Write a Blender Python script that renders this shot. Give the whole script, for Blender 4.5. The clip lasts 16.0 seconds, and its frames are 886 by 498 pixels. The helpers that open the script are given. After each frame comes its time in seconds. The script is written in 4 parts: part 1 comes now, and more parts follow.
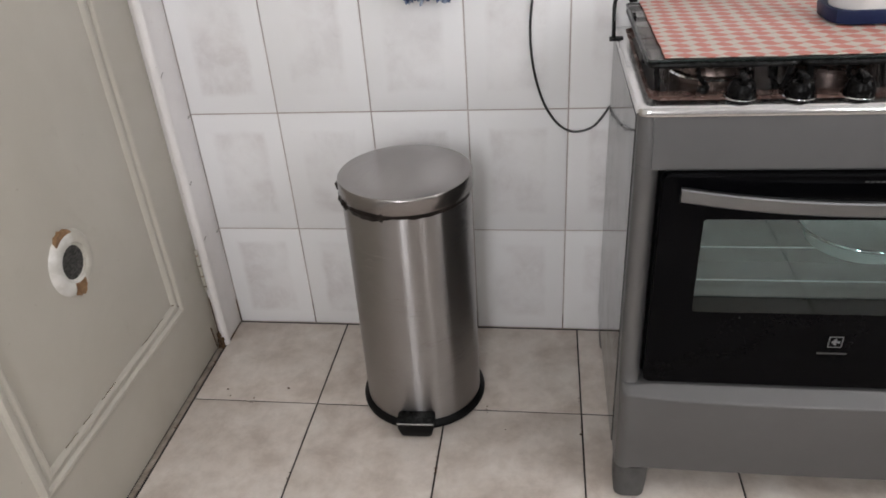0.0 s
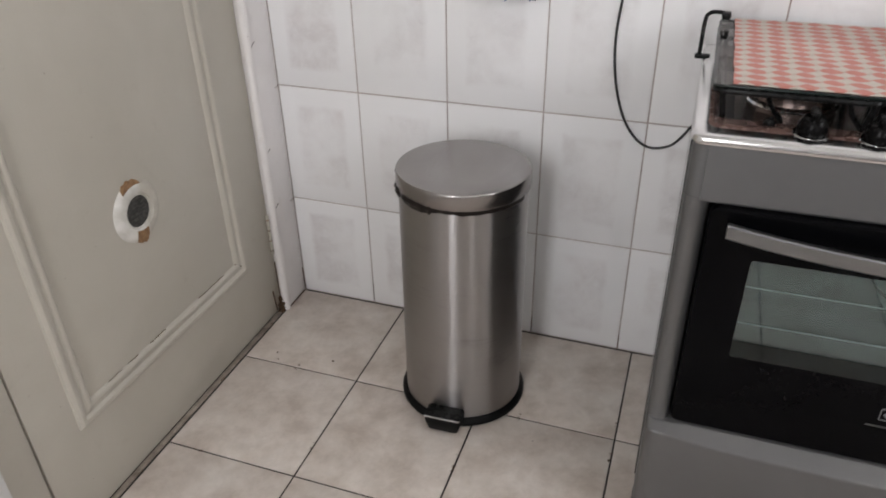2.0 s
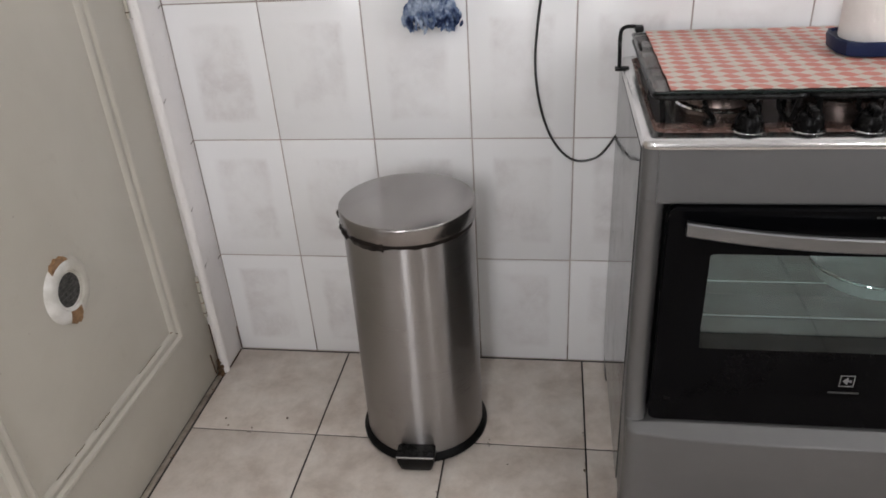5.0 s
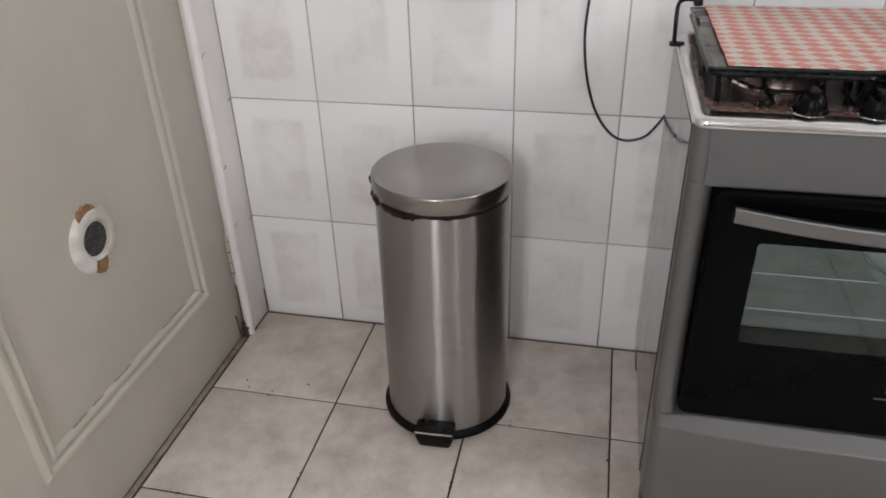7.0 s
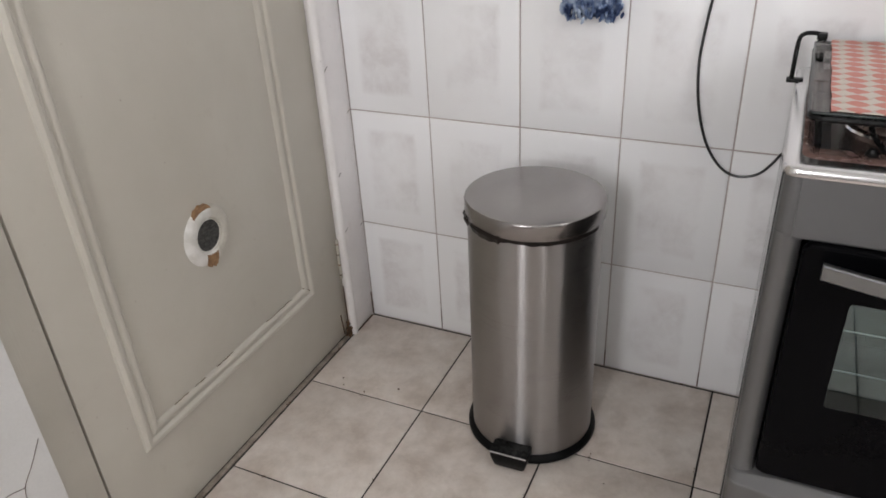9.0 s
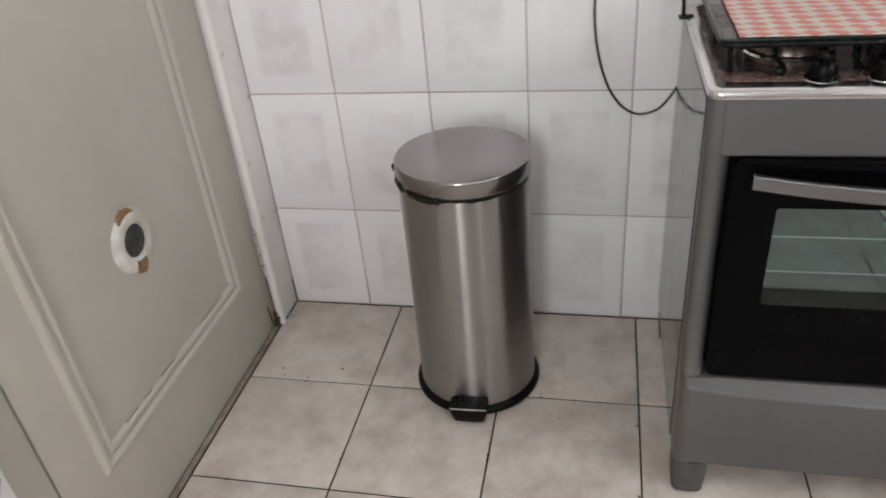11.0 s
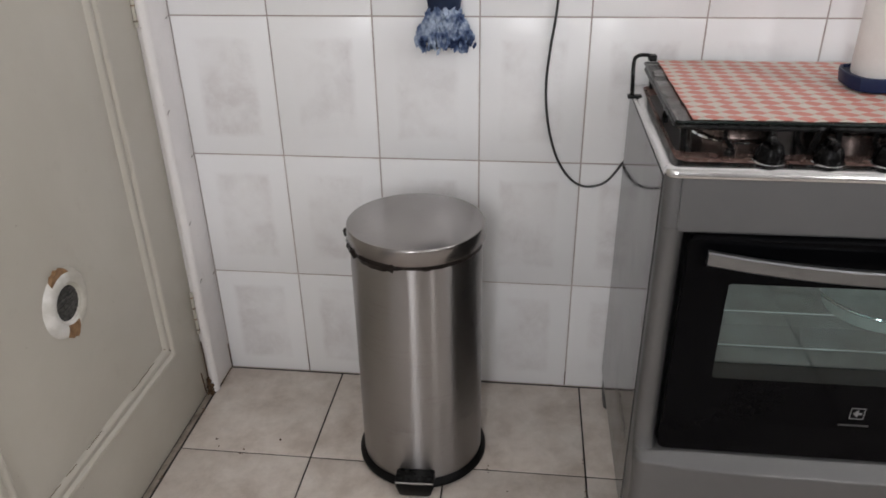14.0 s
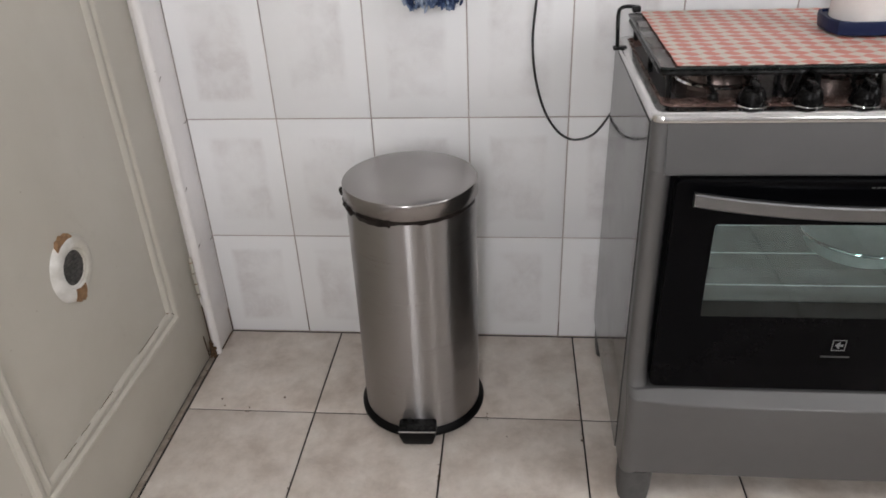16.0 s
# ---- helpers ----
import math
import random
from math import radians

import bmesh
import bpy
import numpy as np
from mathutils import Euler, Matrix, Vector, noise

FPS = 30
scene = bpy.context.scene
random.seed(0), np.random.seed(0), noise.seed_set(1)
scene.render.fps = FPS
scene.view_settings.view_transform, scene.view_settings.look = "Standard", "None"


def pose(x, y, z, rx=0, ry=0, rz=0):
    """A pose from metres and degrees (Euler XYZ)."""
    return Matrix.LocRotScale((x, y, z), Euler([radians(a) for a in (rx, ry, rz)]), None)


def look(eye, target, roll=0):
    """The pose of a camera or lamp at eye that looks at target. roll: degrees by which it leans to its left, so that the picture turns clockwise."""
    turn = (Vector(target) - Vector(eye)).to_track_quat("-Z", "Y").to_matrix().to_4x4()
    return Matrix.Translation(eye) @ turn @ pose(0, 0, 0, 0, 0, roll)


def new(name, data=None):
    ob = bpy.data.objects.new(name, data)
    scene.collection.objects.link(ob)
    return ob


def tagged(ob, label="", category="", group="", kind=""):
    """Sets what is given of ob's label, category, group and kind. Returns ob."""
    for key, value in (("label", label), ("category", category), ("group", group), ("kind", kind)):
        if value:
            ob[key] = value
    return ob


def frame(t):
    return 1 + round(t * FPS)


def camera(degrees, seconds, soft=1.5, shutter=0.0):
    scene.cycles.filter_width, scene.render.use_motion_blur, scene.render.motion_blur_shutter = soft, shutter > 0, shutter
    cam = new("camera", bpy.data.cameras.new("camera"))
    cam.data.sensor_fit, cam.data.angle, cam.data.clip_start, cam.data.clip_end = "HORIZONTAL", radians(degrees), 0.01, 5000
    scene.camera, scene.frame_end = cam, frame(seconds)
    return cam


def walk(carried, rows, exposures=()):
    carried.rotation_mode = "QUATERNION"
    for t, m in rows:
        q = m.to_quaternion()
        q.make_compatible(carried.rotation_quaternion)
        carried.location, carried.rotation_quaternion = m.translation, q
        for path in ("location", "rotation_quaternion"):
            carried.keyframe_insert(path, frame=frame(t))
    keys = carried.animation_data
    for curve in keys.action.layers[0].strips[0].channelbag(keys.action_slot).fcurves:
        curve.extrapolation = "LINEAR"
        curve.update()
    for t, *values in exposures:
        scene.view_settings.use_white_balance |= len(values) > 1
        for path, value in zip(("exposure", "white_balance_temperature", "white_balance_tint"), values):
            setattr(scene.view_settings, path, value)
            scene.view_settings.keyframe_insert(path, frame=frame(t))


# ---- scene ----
cam = camera(62.2, 16.0, soft=1.7, shutter=0.4)
PATH = [
    (0, (0.932, -1.756, 1.331), (0.661, -0.06, 0.306), -4.1),
    (0.5, (0.971, -1.737, 1.337), (0.705, -0.039, 0.314), -3.6),
    (1, (1.021, -1.695, 1.343), (0.668, 0.003, 0.346), -2.9),
    (1.5, (1.057, -1.7, 1.344), (0.567, -0.027, 0.363), -0.9),
    (2, (1.076, -1.699, 1.334), (0.503, -0.089, 0.294), -1.1),
    (2.5, (1.077, -1.706, 1.335), (0.423, -0.136, 0.283), -4.6),
    (3, (1.033, -1.707, 1.321), (0.489, -0.108, 0.249), -3.6),
    (3.5, (0.954, -1.726, 1.328), (0.529, -0.087, 0.264), -4.6),
    (4, (0.914, -1.743, 1.332), (0.56, -0.062, 0.308), -5.5),
    (4.2, (0.919, -1.733, 1.337), (0.62, -0.028, 0.335), -6.0),
    (6.3, (0.955, -1.712, 1.322), (0.613, 0.006, 0.358), -1.5),
    (6.5, (0.951, -1.696, 1.322), (0.601, 0.009, 0.336), -2.1),
    (7, (0.945, -1.685, 1.292), (0.556, -0.005, 0.278), -1.8),
    (7.5, (0.973, -1.695, 1.323), (0.48, -0.045, 0.305), -4.4),
    (8, (1.014, -1.676, 1.325), (0.397, -0.066, 0.311), -3.4),
    (8.5, (1.056, -1.645, 1.32), (0.34, -0.076, 0.308), -3.4),
    (8.7, (1.068, -1.643, 1.327), (0.299, -0.083, 0.34), -3.3),
    (10.8, (0.961, -1.713, 1.325), (0.453, -0.086, 0.279), -5.4),
    (11, (0.923, -1.73, 1.324), (0.508, -0.085, 0.265), -5.7),
    (11.5, (0.893, -1.75, 1.318), (0.684, -0.049, 0.287), -2.8),
    (12, (0.902, -1.749, 1.317), (0.768, -0.014, 0.331), -2.9),
    (12.5, (0.911, -1.731, 1.326), (0.842, 0.044, 0.407), -3.5),
    (13, (0.896, -1.717, 1.349), (0.792, 0.067, 0.451), -2.7),
    (13.5, (0.877, -1.713, 1.336), (0.705, 0.052, 0.412), -0.8),
    (14, (0.858, -1.717, 1.328), (0.641, 0.043, 0.405), -1.0),
    (14.5, (0.843, -1.738, 1.325), (0.613, -0.002, 0.36), -1.9),
    (15, (0.844, -1.761, 1.33), (0.657, -0.033, 0.342), -1.6),
    (15.5, (0.843, -1.766, 1.323), (0.664, -0.051, 0.31), -2.3),
    (16, (0.847, -1.771, 1.321), (0.665, -0.048, 0.322), -2.5),
]
walk(cam, [(t, look(eye, target, roll)) for t, eye, target, roll in PATH],
     [(0.0, -0.02), (0.5, -0.02), (1.0, -0.05), (1.5, -0.10), (2.0, -0.07), (2.5, -0.04), (3.0, 0.0), (3.5, -0.02), (4.0, -0.05), (6.5, -0.14), (7.0, -0.08), (8.0, -0.02), (8.5, -0.04), (11.5, 0.0), (12.0, 0.02), (12.5, -0.05), (13.0, -0.14), (13.5, -0.19), (14.0, -0.19), (14.5, -0.13), (15.5, -0.09), (16.0, -0.05)])

# ---- light ----
world = bpy.data.worlds.new("world")
scene.world = world
world.use_nodes = True
wnt = world.node_tree
sky = wnt.nodes.new("ShaderNodeTexSky")
sky.sky_type, sky.sun_disc = "NISHITA", False
sky.sun_elevation, sky.sun_rotation = radians(48), radians(160)
wnt.nodes["Background"].inputs["Strength"].default_value = 0.1
wnt.links.new(sky.outputs[0], wnt.nodes["Background"].inputs["Color"])


def opening_lamp(x, y, z, w, h, target, power, colour):
    """Area lamp in an unseen window's opening, standing in for sky light."""
    data = bpy.data.lights.new("opening_light", "AREA")
    data.shape, data.size, data.size_y, data.energy, data.color = "RECTANGLE", w, h, power, colour
    ob = new("opening_light", data)
    ob.matrix_world = look((x, y, z), target)
    return ob


REAR = -3.3          # rear wall
RIGHT = 3.1          # right wall
CEIL = 2.6
# two unseen openings to the rear, placed by the bin's bright streaks
opening_lamp(0.60, REAR - 0.03, 1.83, 0.44, 1.2, (0.60, 0, 1.83), 42, (0.99, 0.98, 1.0))
opening_lamp(2.57, REAR - 0.03, 1.83, 0.24, 1.2, (2.57, 0, 1.83), 26, (0.99, 0.98, 1.0))
# added fill from the right, brightens the door and the left corner
opening_lamp(RIGHT + 0.03, -1.35, 2.00, 0.7, 0.9, (0, -1.35, 2.00), 27, (0.99, 0.98, 1.0))


# ---- materials ----
class Nodes:
    """Short hand for building a node material."""

    def __init__(self, name):
        self.mat = bpy.data.materials.new(name)
        self.mat.use_nodes = True
        self.nt = self.mat.node_tree
        self.bsdf = self.nt.nodes["Principled BSDF"]
        self.coord = self.add("ShaderNodeTexCoord")

    def add(self, kind, **props):
        n = self.nt.nodes.new(kind)
        for k, v in props.items():
            setattr(n, k, v)
        return n

    def put(self, socket, value):
        if isinstance(value, bpy.types.NodeSocket):
            self.nt.links.new(value, socket)
        else:
            socket.default_value = value

    def math(self, op, a, b=0.0, c=0.0):
        n = self.add("ShaderNodeMath", operation=op)
        for s, v in zip(n.inputs, (a, b, c)):
            self.put(s, v)
        return n.outputs[0]

    def place(self, scale=(1, 1, 1), shift=True):
        """Object coordinates, scaled, shifted by the object's random number."""
        m = self.add("ShaderNodeMapping")
        self.put(m.inputs["Vector"], self.coord.outputs["Object"])
        m.inputs["Scale"].default_value = scale
        if shift:
            r = self.add("ShaderNodeObjectInfo").outputs["Random"]
            c = self.add("ShaderNodeCombineXYZ")
            for i, k in enumerate((37.0, 91.0, 53.0)):
                self.put(c.inputs[i], self.math("MULTIPLY", r, k))
            self.put(m.inputs["Location"], c.outputs[0])
        return m.outputs[0]

    def noise(self, vec, scale, detail=4.0, rough=0.55, distort=0.0):
        n = self.add("ShaderNodeTexNoise")
        self.put(n.inputs["Vector"], vec)
        n.inputs["Scale"].default_value = scale
        n.inputs["Detail"].default_value = detail
        n.inputs["Roughness"].default_value = rough
        n.inputs["Distortion"].default_value = distort
        return n.outputs["Fac"]

    def ramp(self, fac, *stops):
        n = self.add("ShaderNodeValToRGB")
        self.put(n.inputs[0], fac)
        el = n.color_ramp.elements
        while len(el) < len(stops):
            el.new(0.5)
        for e, (p, c) in zip(el, stops):
            e.position = p
            e.color = (*c, 1) if isinstance(c, tuple) else (c, c, c, 1)
        return n.outputs[0]

    def mix(self, fac, a, b):
        n = self.add("ShaderNodeMix", data_type="RGBA")
        self.put(n.inputs[0], fac)
        for s, v in ((n.inputs[6], a), (n.inputs[7], b)):
            self.put(s, (*v, 1) if isinstance(v, tuple) else v)
        return n.outputs[2]

    def bump(self, height, strength, distance=0.002, normal=None):
        n = self.add("ShaderNodeBump")
        n.inputs["Strength"].default_value, n.inputs["Distance"].default_value = strength, distance
        self.put(n.inputs["Height"], height)
        if normal is not None:
            self.put(n.inputs["Normal"], normal)
        self.put(self.bsdf.inputs["Normal"], n.outputs[0])
        return n.outputs[0]

    def done(self, colour=None, rough=None, metal=0.0, **more):
        if colour is not None:
            self.put(self.bsdf.inputs["Base Color"], (*colour, 1) if isinstance(colour, tuple) else colour)
        if rough is not None:
            self.put(self.bsdf.inputs["Roughness"], rough)
        self.bsdf.inputs["Metallic"].default_value = metal
        for k, v in more.items():
            self.put(self.bsdf.inputs[k.replace("_", " ")], v)
        return self.mat


def split_xyz(n, vec):
    s = n.add("ShaderNodeSeparateXYZ")
    n.put(s.inputs[0], vec)
    return s.outputs


def mat_wall_tile():
    n = Nodes("glazed_wall_tile")
    p = n.coord.outputs["Object"]
    q = n.place()
    x, _, z = split_xyz(n, p)
    wob = n.math("MULTIPLY", n.math("SUBTRACT", n.noise(q, 22, 3), 0.5), 0.018)
    ax = n.math("SUBTRACT", 0.074, n.math("ABSOLUTE", n.math("ADD", x, wob)))
    az = n.math("SUBTRACT", 0.122, n.math("ABSOLUTE", n.math("ADD", z, wob)))
    inside = n.math("MINIMUM", ax, az)
    soft = n.add("ShaderNodeMapRange")
    n.put(soft.inputs["Value"], inside)
    soft.inputs["From Min"].default_value, soft.inputs["From Max"].default_value = -0.004, 0.011
    cloud = n.ramp(n.noise(q, 9, 5, 0.6, 0.6), (0.36, 0.0), (0.66, 1.0))
    vein = n.ramp(n.noise(q, 26, 5, 0.65, 1.6), (0.4, 0.0), (0.62, 1.0))
    fac = n.math("MULTIPLY", soft.outputs[0], n.math("MULTIPLY", n.ramp(n.noise(q, 6.5, 3), (0.36, 0.08), (0.62, 1.0)), n.math("ADD", 0.10, n.math("ADD", n.math("MULTIPLY", cloud, 0.46), n.math("MULTIPLY", vein, 0.18)))))
    tint = n.mix(n.noise(q, 4, 2), (0.60, 0.585, 0.595), (0.66, 0.61, 0.60))
    base = n.mix(n.noise(q, 3, 2), (0.89, 0.89, 0.895), (0.855, 0.85, 0.855))
    colour = n.mix(fac, base, tint)
    ridge = n.math("MULTIPLY", soft.outputs[0], 1.0)
    edge = n.bump(ridge, 0.22, 0.001)
    n.bump(n.noise(q, 14, 3), 0.10, 0.004, edge)
    return n.done(colour, 0.23, Specular_IOR_Level=0.5)


def mat_floor_tile():
    n = Nodes("ceramic_floor_tile")
    q = n.place()
    a = n.ramp(n.noise(q, 8.5, 6, 0.66, 0.15), (0.34, (0.478, 0.408, 0.350)), (0.50, (0.612, 0.545, 0.485)), (0.68, (0.716, 0.660, 0.603)))
    b = n.ramp(n.noise(q, 30, 5, 0.7, 0.2), (0.44, 0.0), (0.68, 1.0))
    colour = n.mix(n.math("MULTIPLY", b, 0.28), a, (0.46, 0.415, 0.375))
    speck = n.ramp(n.noise(q, 240, 2), (0.69, 0.0), (0.74, 1.0))
    colour = n.mix(n.math("MULTIPLY", speck, 0.25), colour, (0.2, 0.18, 0.16))
    rough = n.ramp(n.noise(q, 12, 4), (0.3, 0.32), (0.7, 0.48))
    n.bump(n.noise(q, 60, 4), 0.08, 0.002)
    return n.done(colour, rough)


def mat_noisy(name, dark, light, scale, rough, bump=0.1, metal=0.0, fine=180, vary=0.07, **more):
    """Paint, grout, plaster and plastics: two scales of tone and a fine relief."""
    n = Nodes(name)
    q = n.place()
    m = n.math("ADD", n.math("MULTIPLY", n.noise(q, scale, 5, 0.6), 0.75), n.math("MULTIPLY", n.noise(q, fine, 3), 0.25))
    colour = n.ramp(m, (0.33, dark), (0.67, light))
    r = n.ramp(n.noise(q, scale * 2.3, 4), (0.3, max(rough - vary, 0.03)), (0.7, rough + vary))
    if bump:
        n.bump(n.noise(q, fine, 4), bump, 0.001)
    return n.done(colour, r, metal, **more)


def mat_door_paint():
    n = Nodes("aged_door_paint")
    q = n.place(shift=False)
    tone = n.ramp(n.noise(q, 3, 5, 0.6, 0.4), (0.3, (0.480, 0.450, 0.386)), (0.7, (0.538, 0.508, 0.442)))
    dirt = n.ramp(n.noise(q, 13, 6, 0.7, 0.5), (0.60, 0.0), (0.82, 1.0))
    colour = n.mix(n.math("MULTIPLY", dirt, 0.35), tone, (0.36, 0.32, 0.26))
    fleck = n.ramp(n.noise(q, 95, 3), (0.735, 0.0), (0.76, 1.0))
    colour = n.mix(n.math("MULTIPLY", fleck, 0.4), colour, (0.22, 0.17, 0.12))
    # brush marks run with the grain, upwards
    n.bump(n.noise(n.place((60, 60, 3), False), 3, 3), 0.10, 0.002)
    return n.done(colour, n.ramp(n.noise(q, 7, 4), (0.3, 0.34), (0.7, 0.5)))


def mat_vent():
    """White plastic, half of it covered by the door's own paint."""
    n = Nodes("vent_plastic")
    q = n.place(shift=False)
    _, y, _ = split_xyz(n, q)
    edge = n.math("ADD", y, n.math("MULTIPLY", n.math("SUBTRACT", n.noise(q, 45, 4), 0.5), 0.030))
    painted = n.ramp(n.math("ADD", n.math("MULTIPLY", edge, 20.0), 0.25), (0.42, 0.0), (0.62, 1.0))
    white = n.ramp(n.noise(q, 30, 4), (0.35, (0.56, 0.54, 0.49)), (0.6, (0.72, 0.70, 0.66)))
    beige = n.ramp(n.noise(q, 40, 4), (0.35, (0.47, 0.44, 0.375)), (0.65, (0.545, 0.515, 0.45)))
    return n.done(n.mix(painted, white, beige), 0.4)


def mat_casing(name, tone):
    """Old white gloss paint with brown stains and chips."""
    n = Nodes(name)
    q = n.place(shift=False)
    base = n.ramp(n.noise(q, 9, 5), (0.33, tuple(c * 0.93 for c in tone)), (0.67, tone))
    stain = n.ramp(n.noise(n.place((1, 1, 0.35), False), 34, 6, 0.7), (0.58, 0.0), (0.80, 1.0))
    colour = n.mix(n.math("MULTIPLY", stain, 0.30), base, (0.34, 0.26, 0.21))
    chip = n.ramp(n.noise(q, 120, 3), (0.715, 0.0), (0.735, 1.0))
    colour = n.mix(n.math("MULTIPLY", chip, 0.6), colour, (0.16, 0.11, 0.08))
    n.bump(n.noise(n.place((70, 70, 4), False), 3, 3), 0.12, 0.002)
    return n.done(colour, n.ramp(n.noise(q, 16, 3), (0.3, 0.34), (0.7, 0.48)))


def mat_brushed(name, tone, rough, aniso, axis, turn, lines, metal=1.0, streak=0.08):
    """Brushed steel. lines: the scale of the brush marks along x, y, z."""
    n = Nodes(name)
    fine = n.noise(n.place(lines, False), 1.0, 3, 0.6)
    wide = n.noise(n.place((1, 1, 1), False), 7, 4, 0.6)
    f = n.math("ADD", n.math("MULTIPLY", fine, 0.6), n.math("MULTIPLY", wide, 0.4))
    lo, hi = tuple(c * (1 - streak) for c in tone), tuple(min(1, c * (1 + streak)) for c in tone)
    r = n.math("ADD", rough - 0.03, n.math("MULTIPLY", f, 0.06))
    mat = n.done(n.ramp(f, (0.35, lo), (0.65, hi)), r, metal)
    if aniso:
        t = n.add("ShaderNodeTangent", direction_type="RADIAL", axis=axis)
        n.put(n.bsdf.inputs["Tangent"], t.outputs[0])
        n.bsdf.inputs["Anisotropic"].default_value = aniso
        n.bsdf.inputs["Anisotropic Rotation"].default_value = turn
    return mat


def mat_cloth():
    """Cream oilcloth printed with staggered rows of salmon petals."""
    n = Nodes("printed_cloth")
    p = n.place(shift=False)
    wob = n.noise(p, 70, 2)
    x, y, _ = split_xyz(n, p)
    x = n.math("ADD", x, n.math("MULTIPLY", n.math("SUBTRACT", n.noise(p, 38, 2), 0.5), 0.009))
    y = n.math("ADD", y, n.math("MULTIPLY", n.math("SUBTRACT", n.noise(n.place((1.3, 0.9, 1), False), 41, 2), 0.5), 0.010))
    px, py = 0.0385, 0.0310
    v = n.math("DIVIDE", y, py)
    u = n.math("DIVIDE", x, px)
    fu = n.math("SUBTRACT", n.math("FRACT", u), 0.5)
    fv = n.math("SUBTRACT", n.math("FRACT", v), 0.5)
    fv = n.math("ADD", fv, n.math("MULTIPLY", fu, 0.16))
    d = n.math("ADD", n.math("POWER", n.math("MULTIPLY", n.math("ABSOLUTE", fu), 2.05), 1.25), n.math("POWER", n.math("MULTIPLY", n.math("ABSOLUTE", fv), 2.00), 1.4))
    d = n.math("ADD", d, n.math("MULTIPLY", n.math("SUBTRACT", wob, 0.5), 0.55))
    petal = n.ramp(d, (0.80, 1.0), (0.96, 0.0))
    salmon = n.mix(n.noise(p, 45, 3), (0.53, 0.165, 0.13), (0.62, 0.27, 0.22))
    cream = n.mix(n.noise(p, 90, 3), (0.55, 0.485, 0.42), (0.66, 0.61, 0.55))
    dots = n.ramp(n.noise(p, 130, 2), (0.68, 0.0), (0.72, 1.0))
    cream = n.mix(n.math("MULTIPLY", dots, 0.55), cream, (0.28, 0.22, 0.18))
    gu = n.math("SUBTRACT", n.math("ABSOLUTE", fu), 0.5)
    fleck = n.ramp(n.math("ADD", n.math("MULTIPLY", n.math("MULTIPLY", gu, gu), 40.0), n.math("MULTIPLY", n.math("MULTIPLY", fv, fv), 30.0)), (0.30, 1.0), (0.55, 0.0))
    cream = n.mix(n.math("MULTIPLY", fleck, 0.45), cream, (0.42, 0.30, 0.22))
    colour = n.mix(petal, cream, salmon)
    n.bump(n.noise(p, 600, 2), 0.25, 0.0005)
    return n.done(colour, 0.55)


def mat_dust_cloth():
    n = Nodes("blue_yarn")
    q = n.place((1, 1, 1))
    f = n.ramp(n.noise(q, 27, 3, 0.6), (0.40, (0.014, 0.030, 0.090)), (0.48, (0.090, 0.135, 0.25)), (0.61, (0.38, 0.45, 0.57)))
    n.bump(n.noise(q, 420, 3), 0.6, 0.002)
    return n.done(f, 0.9)


def mat_pane(name, mirror, tint, sheen=(0.86, 0.98, 1.0)):
    """Coated oven glass: part mirror, part clear."""
    n = Nodes(name)
    nt = n.nt
    clear = n.add("ShaderNodeBsdfTransparent")
    clear.inputs[0].default_value = (*tint, 1)
    gloss = n.add("ShaderNodeBsdfGlossy")
    gloss.inputs["Color"].default_value = (*sheen, 1)
    gloss.inputs["Roughness"].default_value = 0.03
    mixer = n.add("ShaderNodeMixShader")
    mixer.inputs[0].default_value = mirror
    nt.links.new(clear.outputs[0], mixer.inputs[1])
    nt.links.new(gloss.outputs[0], mixer.inputs[2])
    nt.links.new(mixer.outputs[0], nt.nodes["Material Output"].inputs[0])
    return n.mat


M_WALL_TILE = mat_wall_tile()
M_FLOOR_TILE = mat_floor_tile()
M_WALL_GROUT = mat_noisy("wall_grout", (0.32, 0.27, 0.255), (0.53, 0.465, 0.44), 6, 0.85, 0.4)
M_FLOOR_GROUT = mat_noisy("floor_grout", (0.008, 0.0065, 0.006), (0.038, 0.032, 0.028), 9, 0.9, 0.5)
M_ROOM = mat_noisy("beige_plaster", (0.46, 0.45, 0.44), (0.56, 0.55, 0.54), 4, 0.7, 0.2)
M_PLASTER = mat_noisy("painted_plaster", (0.60, 0.59, 0.57), (0.70, 0.69, 0.67), 4, 0.7, 0.2)
M_CEILING = mat_noisy("ceiling_paint", (0.74, 0.74, 0.73), (0.8, 0.8, 0.79), 4, 0.8, 0.15)
M_DOOR = mat_door_paint()
M_CASING = mat_casing("casing_paint", (0.85, 0.82, 0.81))
M_BEAD = mat_casing("bead_paint", (0.86, 0.83, 0.81))
M_VENT = mat_vent()
M_WOOD = mat_noisy("bare_wood", (0.13, 0.062, 0.025), (0.34, 0.20, 0.10), 60, 0.75, 0.4)
M_MESH = mat_noisy("grimy_mesh", (0.018, 0.017, 0.016), (0.11, 0.105, 0.095), 120, 0.8, 0.5)
M_DIRT = mat_noisy("caked_dirt", (0.022, 0.013, 0.008), (0.15, 0.085, 0.042), 60, 0.95, 0.6)
M_SILL = mat_noisy("sill_stone", (0.15, 0.12, 0.095), (0.40, 0.345, 0.29), 24, 0.7, 0.3)
M_BIN = mat_brushed("brushed_steel_drum", (0.378, 0.364, 0.358), 0.28, 1.0, "Z", 0.25, (1.5, 1.5, 1600), 1.0, 0.025)
M_LID = mat_brushed("brushed_steel_lid", (0.335, 0.316, 0.309), 0.25, 0.0, "Z", 0, (16, 8, 9), 1.0, 0.08)
